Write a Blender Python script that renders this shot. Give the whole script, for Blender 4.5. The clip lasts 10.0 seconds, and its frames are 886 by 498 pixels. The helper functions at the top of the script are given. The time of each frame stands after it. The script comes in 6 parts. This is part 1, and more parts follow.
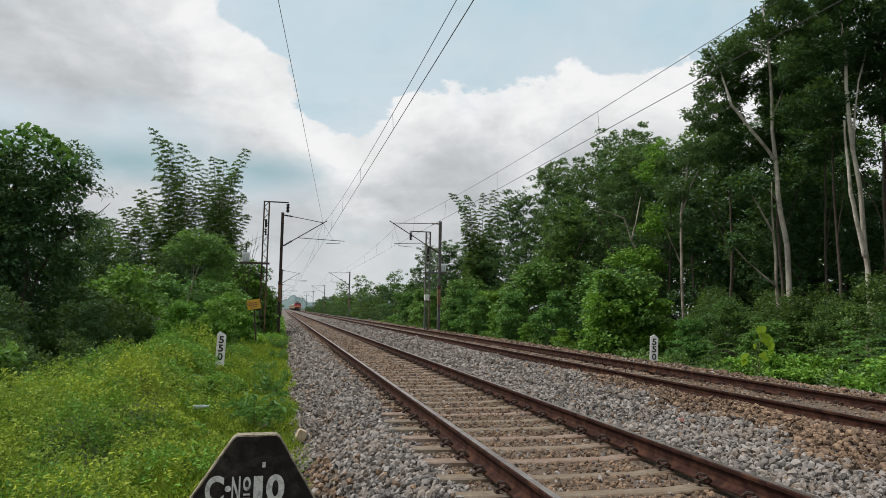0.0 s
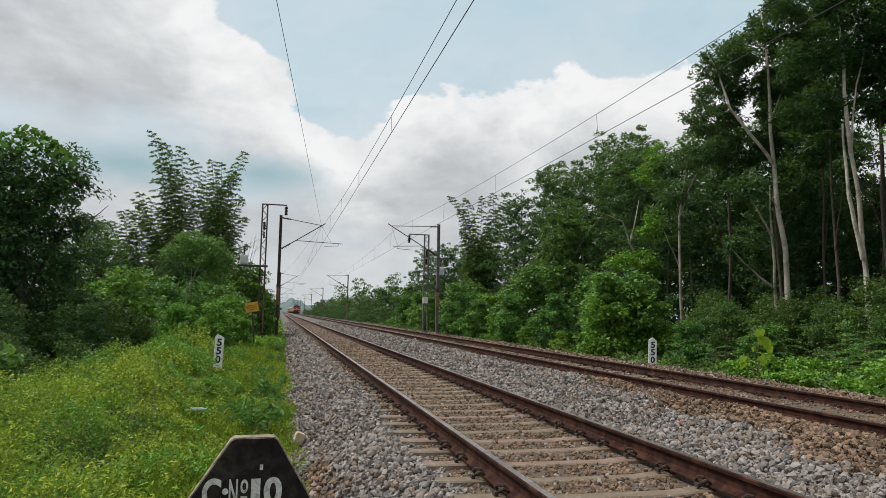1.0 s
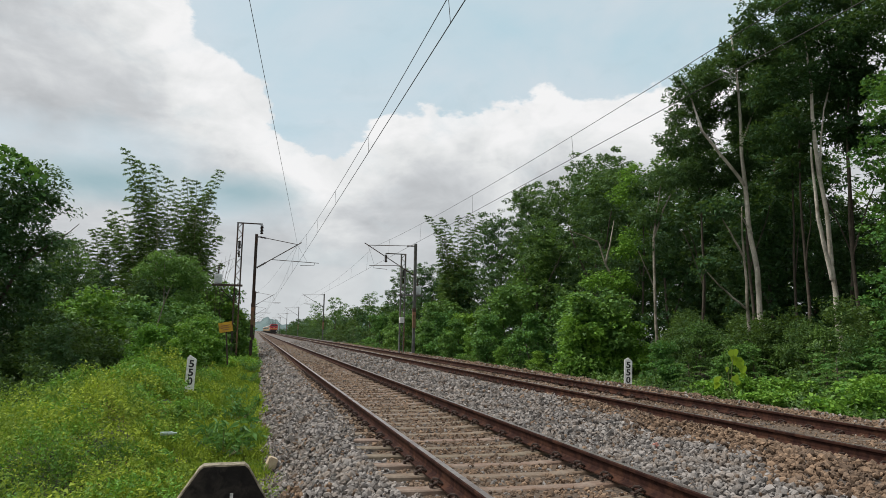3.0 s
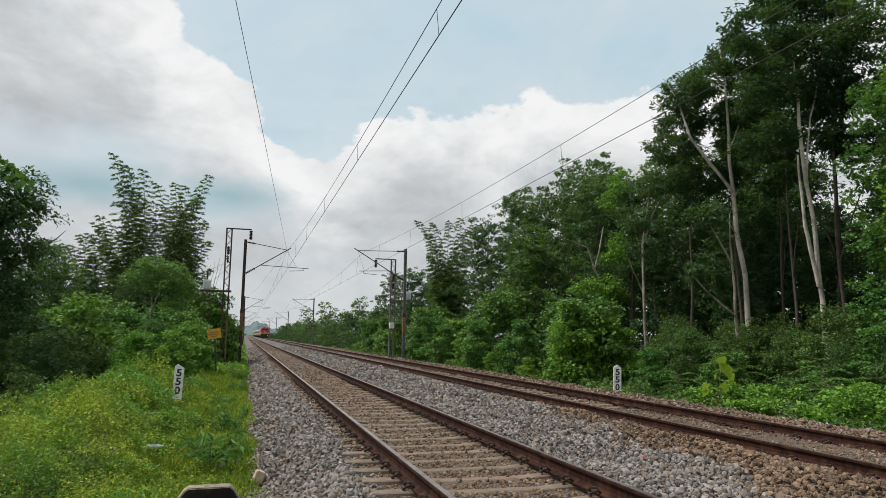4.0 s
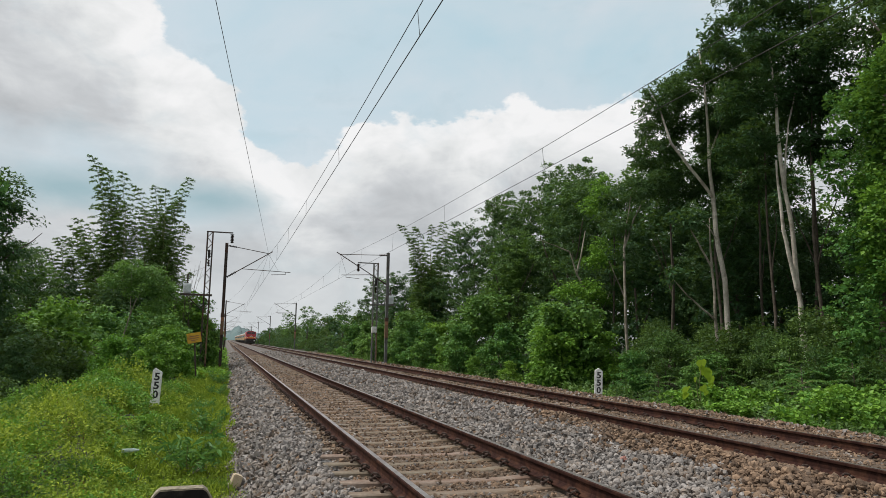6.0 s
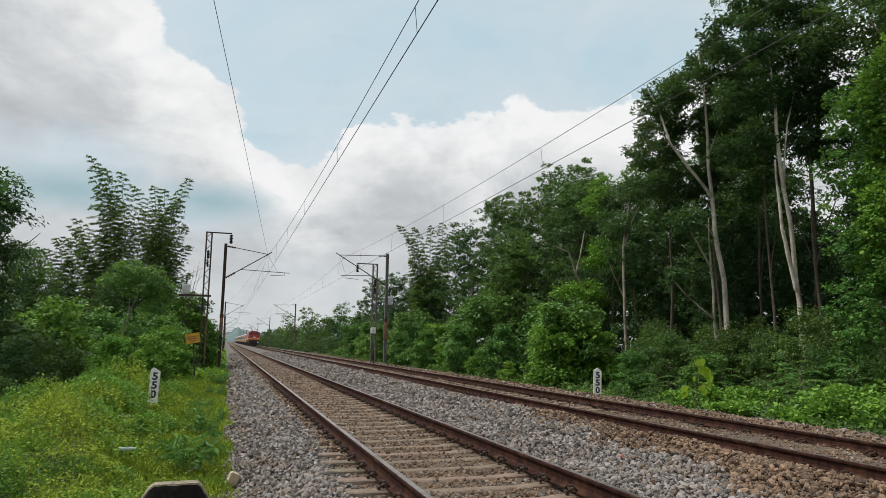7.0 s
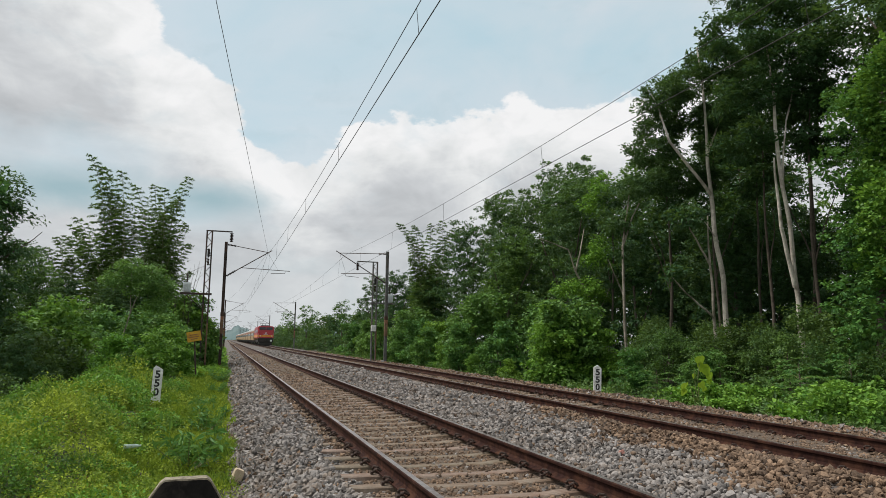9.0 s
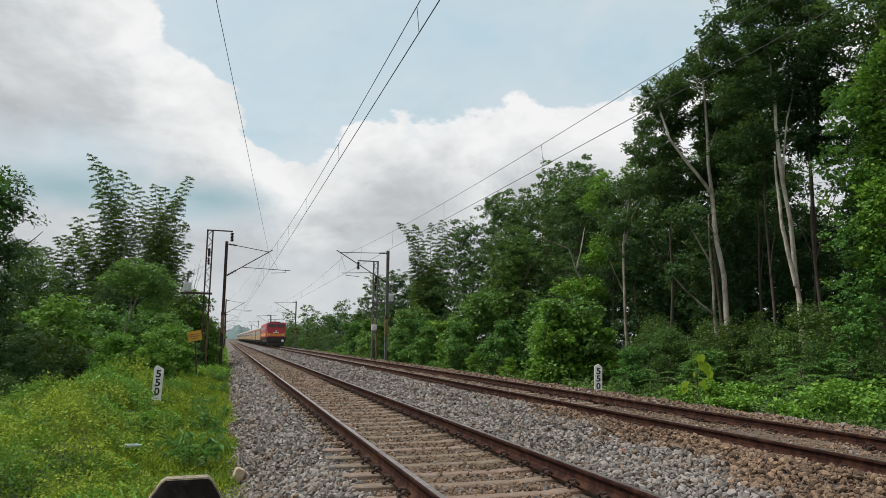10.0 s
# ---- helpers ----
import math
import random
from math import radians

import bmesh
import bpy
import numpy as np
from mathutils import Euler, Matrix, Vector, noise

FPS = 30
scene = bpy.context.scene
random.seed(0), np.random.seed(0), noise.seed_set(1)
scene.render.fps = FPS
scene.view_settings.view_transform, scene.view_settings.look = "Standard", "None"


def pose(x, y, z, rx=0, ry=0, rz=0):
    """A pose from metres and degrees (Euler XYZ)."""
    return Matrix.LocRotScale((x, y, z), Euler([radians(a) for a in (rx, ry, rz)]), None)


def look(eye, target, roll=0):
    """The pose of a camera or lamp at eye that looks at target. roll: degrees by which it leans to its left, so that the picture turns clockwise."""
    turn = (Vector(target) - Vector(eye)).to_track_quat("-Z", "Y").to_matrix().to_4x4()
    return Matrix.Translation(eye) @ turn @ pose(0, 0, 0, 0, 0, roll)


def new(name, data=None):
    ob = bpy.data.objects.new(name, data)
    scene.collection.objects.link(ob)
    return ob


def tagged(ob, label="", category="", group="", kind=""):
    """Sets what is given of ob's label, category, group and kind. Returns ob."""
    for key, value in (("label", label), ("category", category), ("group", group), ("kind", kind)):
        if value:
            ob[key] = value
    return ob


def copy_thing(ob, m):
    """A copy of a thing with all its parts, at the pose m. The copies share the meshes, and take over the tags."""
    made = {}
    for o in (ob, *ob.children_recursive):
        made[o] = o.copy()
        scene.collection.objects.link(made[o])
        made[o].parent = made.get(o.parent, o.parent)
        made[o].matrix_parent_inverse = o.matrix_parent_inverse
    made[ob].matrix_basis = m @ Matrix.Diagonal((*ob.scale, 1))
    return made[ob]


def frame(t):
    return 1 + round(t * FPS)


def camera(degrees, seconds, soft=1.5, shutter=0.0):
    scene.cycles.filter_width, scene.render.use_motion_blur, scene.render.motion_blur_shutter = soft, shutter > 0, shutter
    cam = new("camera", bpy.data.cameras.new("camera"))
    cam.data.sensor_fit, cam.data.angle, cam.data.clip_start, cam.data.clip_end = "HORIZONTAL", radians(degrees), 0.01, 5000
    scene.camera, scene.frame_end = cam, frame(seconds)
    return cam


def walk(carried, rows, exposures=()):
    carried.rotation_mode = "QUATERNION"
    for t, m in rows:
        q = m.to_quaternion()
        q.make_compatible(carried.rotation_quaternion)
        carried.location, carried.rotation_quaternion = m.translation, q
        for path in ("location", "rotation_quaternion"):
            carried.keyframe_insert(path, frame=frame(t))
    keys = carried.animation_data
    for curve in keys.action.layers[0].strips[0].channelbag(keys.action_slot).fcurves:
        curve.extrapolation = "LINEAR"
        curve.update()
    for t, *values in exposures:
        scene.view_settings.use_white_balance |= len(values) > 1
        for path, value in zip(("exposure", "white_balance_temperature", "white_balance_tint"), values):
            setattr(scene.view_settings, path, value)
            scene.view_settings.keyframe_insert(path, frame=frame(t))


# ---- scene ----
import itertools

cam = camera(65.67, 10.0, soft=0.7)
PATH = [
    (0, look((-2.680, 0.000, 1.385), (-0.429, 9.702, 2.283), 1.10)),
    (0.5, look((-2.675, 0.007, 1.380), (-0.430, 9.710, 2.284), 1.11)),
    (1, look((-2.678, 0.020, 1.375), (-0.406, 9.713, 2.318), 1.14)),
    (1.5, look((-2.672, 0.031, 1.364), (-0.336, 9.701, 2.386), 1.13)),
    (2, look((-2.664, 0.040, 1.364), (-0.251, 9.683, 2.456), 1.16)),
    (2.5, look((-2.665, 0.040, 1.370), (-0.159, 9.651, 2.540), 1.15)),
    (4, look((-2.640, 0.034, 1.524), (0.077, 9.572, 2.804), 0.97)),
    (4.5, look((-2.625, 0.035, 1.540), (0.171, 9.547, 2.846), 0.97)),
    (5, look((-2.618, 0.037, 1.525), (0.263, 9.521, 2.851), 0.97)),
    (5.5, look((-2.611, 0.044, 1.511), (0.326, 9.509, 2.848), 0.92)),
    (7, look((-2.555, 0.075, 1.435), (0.394, 9.532, 2.808), 0.91)),
    (7.5, look((-2.566, 0.049, 1.436), (0.388, 9.505, 2.802), 0.92)),
    (8, look((-2.588, 0.018, 1.441), (0.371, 9.474, 2.795), 0.85)),
    (8.5, look((-2.609, -0.003, 1.439), (0.352, 9.454, 2.784), 0.84)),
    (9, look((-2.614, -0.008, 1.434), (0.344, 9.450, 2.773), 0.78)),
    (9.5, look((-2.616, -0.025, 1.440), (0.337, 9.436, 2.767), 0.69)),
    (10, look((-2.613, 0.000, 1.431), (0.339, 9.462, 2.759), 0.70)),
]
walk(cam, PATH)

# ---- world, sun, exposure ----
SUN_EL, SUN_AZ = 58.0, -70.0   # degrees; azimuth from +Y towards +X
scene.view_settings.exposure = 0.0


def mth(nt, op, a, b=None, c=None, clamp=False):
    n = nt.nodes.new("ShaderNodeMath")
    n.operation, n.use_clamp = op, clamp
    for i, v in enumerate((a, b, c)):
        if v is None:
            continue
        if isinstance(v, (int, float)):
            n.inputs[i].default_value = v
        else:
            nt.links.new(v, n.inputs[i])
    return n.outputs[0]


def ramp(nt, fac, stops):
    n = nt.nodes.new("ShaderNodeValToRGB")
    el = n.color_ramp.elements
    while len(el) < len(stops):
        el.new(0.5)
    for e, (p, c) in zip(el, stops):
        e.position, e.color = p, (*c, 1)
    nt.links.new(fac, n.inputs[0])
    return n.outputs[0]


def mixc(nt, fac, a, b, blend="MIX"):
    n = nt.nodes.new("ShaderNodeMix")
    n.data_type, n.blend_type = "RGBA", blend
    for sock, v in ((n.inputs["Factor"], fac), (n.inputs[6], a), (n.inputs[7], b)):
        if isinstance(v, (int, float)):
            sock.default_value = v
        elif isinstance(v, tuple):
            sock.default_value = (*v, 1)
        else:
            nt.links.new(v, sock)
    return n.outputs[2]


def noise_tex(nt, vec, scale, detail=4.0, rough=0.55, distort=0.0):
    n = nt.nodes.new("ShaderNodeTexNoise")
    n.inputs["Scale"].default_value, n.inputs["Detail"].default_value = scale, detail
    n.inputs["Roughness"].default_value, n.inputs["Distortion"].default_value = rough, distort
    if vec is not None:
        nt.links.new(vec, n.inputs["Vector"])
    return n.outputs["Fac"]


def make_world():
    w = bpy.data.worlds.new("cloudy_sky")
    scene.world = w
    w.use_nodes = True
    nt = w.node_tree
    nt.nodes.clear()
    out, bg = nt.nodes.new("ShaderNodeOutputWorld"), nt.nodes.new("ShaderNodeBackground")
    nt.links.new(bg.outputs[0], out.inputs[0])
    sky = nt.nodes.new("ShaderNodeTexSky")
    sky.sky_type, sky.sun_disc = "NISHITA", False
    sky.sun_elevation, sky.sun_rotation = radians(SUN_EL), radians(SUN_AZ)
    sky.air_density, sky.dust_density = 1.0, 1.5
    tc = nt.nodes.new("ShaderNodeTexCoord")
    d = tc.outputs["Generated"]
    sep = nt.nodes.new("ShaderNodeSeparateXYZ")
    nt.links.new(d, sep.inputs[0])
    x, y, z = sep.outputs
    az = mth(nt, "MULTIPLY", mth(nt, "ARCTAN2", x, y), 57.2958)
    el = mth(nt, "MULTIPLY", mth(nt, "ARCSINE", z), 57.2958)
    vm = nt.nodes.new("ShaderNodeVectorMath")
    vm.operation = "MULTIPLY"
    nt.links.new(d, vm.inputs[0])
    vm.inputs[1].default_value = (1, 1, 1.7)
    big = noise_tex(nt, vm.outputs[0], 3.2, 9, 0.55, 0.25)
    fine = noise_tex(nt, vm.outputs[0], 9.0, 8, 0.6, 0.4)

    def gap(a0, e0, ra, re):
        """1 in the middle of an opening in the cloud, falling off to 0."""
        u = mth(nt, "DIVIDE", mth(nt, "SUBTRACT", az, a0), ra)
        v = mth(nt, "DIVIDE", mth(nt, "SUBTRACT", el, e0), re)
        s = mth(nt, "ADD", mth(nt, "MULTIPLY", u, u), mth(nt, "MULTIPLY", v, v))
        return mth(nt, "SUBTRACT", 1.0, mth(nt, "SQRT", s), clamp=True)

    # the skyline of the cumulus: elevation by azimuth
    line = ((-30, 34), (-12, 28.5), (-8.7, 25.6), (-6, 23), (-2.5, 20.6), (1.1, 16.4), (5.5, 14.0), (8.1, 16.4), (10.4, 18.6), (14, 18.7), (24, 18.7), (30, 18.9), (35.4, 20), (60, 26))
    top = ramp(nt, mth(nt, "DIVIDE", mth(nt, "ADD", az, 180), 360), [((p + 180) / 360, (q / 60,) * 3) for p, q in line])
    lumps = mth(nt, "ADD", mth(nt, "MULTIPLY", mth(nt, "SUBTRACT", noise_tex(nt, vm.outputs[0], 9.0, 3, 0.5), 0.5), 7.0),
                mth(nt, "MULTIPLY", mth(nt, "SUBTRACT", noise_tex(nt, vm.outputs[0], 34.0, 6, 0.6), 0.5), 3.2))
    over = mth(nt, "ADD", mth(nt, "SUBTRACT", el, mth(nt, "MULTIPLY", top, 60)), lumps)
    clear = nt.nodes.new("ShaderNodeMapRange")
    clear.interpolation_type = "SMOOTHSTEP"
    nt.links.new(over, clear.inputs[0])
    clear.inputs[1].default_value, clear.inputs[2].default_value = -0.2, 0.6
    # high cloud closes again overhead
    lid = nt.nodes.new("ShaderNodeMapRange")
    nt.links.new(mth(nt, "ADD", el, mth(nt, "MULTIPLY", mth(nt, "SUBTRACT", big, 0.5), 40)), lid.inputs[0])
    lid.inputs[1].default_value, lid.inputs[2].default_value = 30, 48
    lid.inputs[3].default_value, lid.inputs[4].default_value = 1.0, 0.25
    thin = gap(-13, 12.4, 12, 3.4)
    for g in ((-3, 10.2, 9, 3.0), (-20, 13.5, 9, 3.0), (-11.5, 13.4, 9, 2.6)):
        thin = mth(nt, "MAXIMUM", thin, gap(*g))
    thin = mth(nt, "MULTIPLY", mth(nt, "ADD", thin, mth(nt, "MULTIPLY", mth(nt, "SUBTRACT", fine, 0.5), 0.9)), 0.75, clamp=True)
    open_sky = mth(nt, "MAXIMUM", mth(nt, "MULTIPLY", clear.outputs[0], lid.outputs[0]), thin)
    # white heads under the skyline, grey bodies and bases below
    head = nt.nodes.new("ShaderNodeMapRange")
    head.interpolation_type = "SMOOTHSTEP"
    nt.links.new(mth(nt, "ADD", over, mth(nt, "MULTIPLY", mth(nt, "SUBTRACT", big, 0.5), 14)), head.inputs[0])
    head.inputs[1].default_value, head.inputs[2].default_value = -9.5, -0.5
    sh = noise_tex(nt, vm.outputs[0], 5.5, 8, 0.55, 0.5)
    billow = noise_tex(nt, vm.outputs[0], 15.0, 6, 0.55, 0.8)
    tone = mth(nt, "ADD", mth(nt, "MULTIPLY", head.outputs[0], 0.56), mth(nt, "MULTIPLY_ADD", mth(nt, "SUBTRACT", sh, 0.5), 1.3, 0.36))
    tone = mth(nt, "ADD", tone, mth(nt, "MULTIPLY", mth(nt, "SUBTRACT", billow, 0.5), 0.5))
    cloud = ramp(nt, tone, ((0.12, (0.47, 0.49, 0.51)), (0.42, (0.61, 0.63, 0.65)), (0.66, (0.76, 0.775, 0.78)), (0.95, (0.90, 0.90, 0.905))))
    sk = nt.nodes.new("ShaderNodeVectorMath")
    sk.operation = "SCALE"
    nt.links.new(sky.outputs[0], sk.inputs[0])
    sk.inputs["Scale"].default_value = 0.12
    streak = noise_tex(nt, vm.outputs[0], 4.0, 7, 0.55, 0.6)
    veil = mixc(nt, 0.8, sk.outputs[0], mixc(nt, mth(nt, "MULTIPLY_ADD", mth(nt, "SUBTRACT", streak, 0.5), 2.6, 0.56, clamp=True), (0.56, 0.74, 0.80), (0.74, 0.805, 0.83)))
    col = mixc(nt, open_sky, cloud, veil)
    # slate-blue breaks low between the clouds
    slate = mth(nt, "MAXIMUM", gap(-12, 10.9, 10, 2.6), mth(nt, "MAXIMUM", gap(-2, 11.0, 7, 2.2), gap(-21, 10.4, 7, 2.6)))
    slate = mth(nt, "MULTIPLY", mth(nt, "ADD", slate, mth(nt, "MULTIPLY", mth(nt, "SUBTRACT", fine, 0.55), 0.9)), 1.15, clamp=True)
    col = mixc(nt, slate, col, (0.36, 0.50, 0.55))
    low = nt.nodes.new("ShaderNodeMapRange")
    nt.links.new(el, low.inputs[0])
    low.inputs[1].default_value, low.inputs[2].default_value = 0.0, 9.0
    low.inputs[3].default_value, low.inputs[4].default_value = 0.75, 0.0
    col = mixc(nt, low.outputs[0], col, (0.62, 0.655, 0.67))
    nt.links.new(col, bg.inputs["Color"])
    bg.inputs["Strength"].default_value = 1.0


make_world()
sun = new("sun", bpy.data.lights.new("sun", "SUN"))
sun.data.energy, sun.data.angle, sun.data.color = 3.2, radians(12), (1.0, 0.96, 0.9)
sx, sy = math.sin(radians(SUN_AZ)) * math.cos(radians(SUN_EL)), math.cos(radians(SUN_AZ)) * math.cos(radians(SUN_EL))
sun.matrix_world = look((sx * 100, sy * 100, math.sin(radians(SUN_EL)) * 100), (0, 0, 0))


# ---- materials ----
def mat(name, lo, hi, rough=0.8, metal=0.0, scale=8.0, bump=0.0, bump_scale=40.0, dirt_or_tint=None, patch_amt=0.5, patch_scale=2.0,
        island=False, rand=0.0, translucent=0.0, spec=0.5):
    """A surface: colour between lo and hi by fine noise, stains or tint patches by broad noise, relief by bump."""
    m = bpy.data.materials.new(name)
    m.use_nodes = True
    nt = m.node_tree
    b = nt.nodes["Principled BSDF"]
    tc = nt.nodes.new("ShaderNodeTexCoord").outputs["Object"]
    f = noise_tex(nt, tc, scale, 6, 0.6)
    f = mth(nt, "MULTIPLY_ADD", mth(nt, "SUBTRACT", f, 0.5), 2.2, 0.5, clamp=True)
    if island:
        g = nt.nodes.new("ShaderNodeNewGeometry").outputs["Random Per Island"]
        f = mth(nt, "ADD", mth(nt, "MULTIPLY", g, 0.75), mth(nt, "MULTIPLY", f, 0.25))
    col = mixc(nt, f, lo, hi)
    if dirt_or_tint:
        s = noise_tex(nt, tc, patch_scale, 5, 0.65, 0.4)
        s = mth(nt, "MULTIPLY_ADD", mth(nt, "SUBTRACT", s, 0.5), 4.0, patch_amt, clamp=True)
        col = mixc(nt, s, col, dirt_or_tint)
    if rand:
        hs = nt.nodes.new("ShaderNodeHueSaturation")
        r = nt.nodes.new("ShaderNodeObjectInfo").outputs["Random"]
        nt.links.new(mth(nt, "MULTIPLY_ADD", r, rand, 1 - rand / 2), hs.inputs["Value"])
        nt.links.new(mth(nt, "MULTIPLY_ADD", r, -0.03, 0.515), hs.inputs["Hue"])
        nt.links.new(col, hs.inputs["Color"])
        col = hs.outputs[0]
    nt.links.new(col, b.inputs["Base Color"])
    b.inputs["Roughness"].default_value, b.inputs["Metallic"].default_value = rough, metal
    b.inputs["Specular IOR Level"].default_value = spec
    if bump:
        bn = nt.nodes.new("ShaderNodeBump")
        bn.inputs["Strength"].default_value, bn.inputs["Distance"].default_value = 1.0, bump
        nt.links.new(noise_tex(nt, tc, bump_scale, 5, 0.6), bn.inputs["Height"])
        nt.links.new(bn.outputs[0], b.inputs["Normal"])
    if translucent:
        tr = nt.nodes.new("ShaderNodeBsdfTranslucent")
        nt.links.new(mixc(nt, 0.5, col, (0.20, 0.32, 0.03)), tr.inputs["Color"])
        mx = nt.nodes.new("ShaderNodeMixShader")
        mx.inputs[0].default_value = translucent
        nt.links.new(b.outputs[0], mx.inputs[1])
        nt.links.new(tr.outputs[0], mx.inputs[2])
        nt.links.new(mx.outputs[0], nt.nodes["Material Output"].inputs["Surface"])
    return m


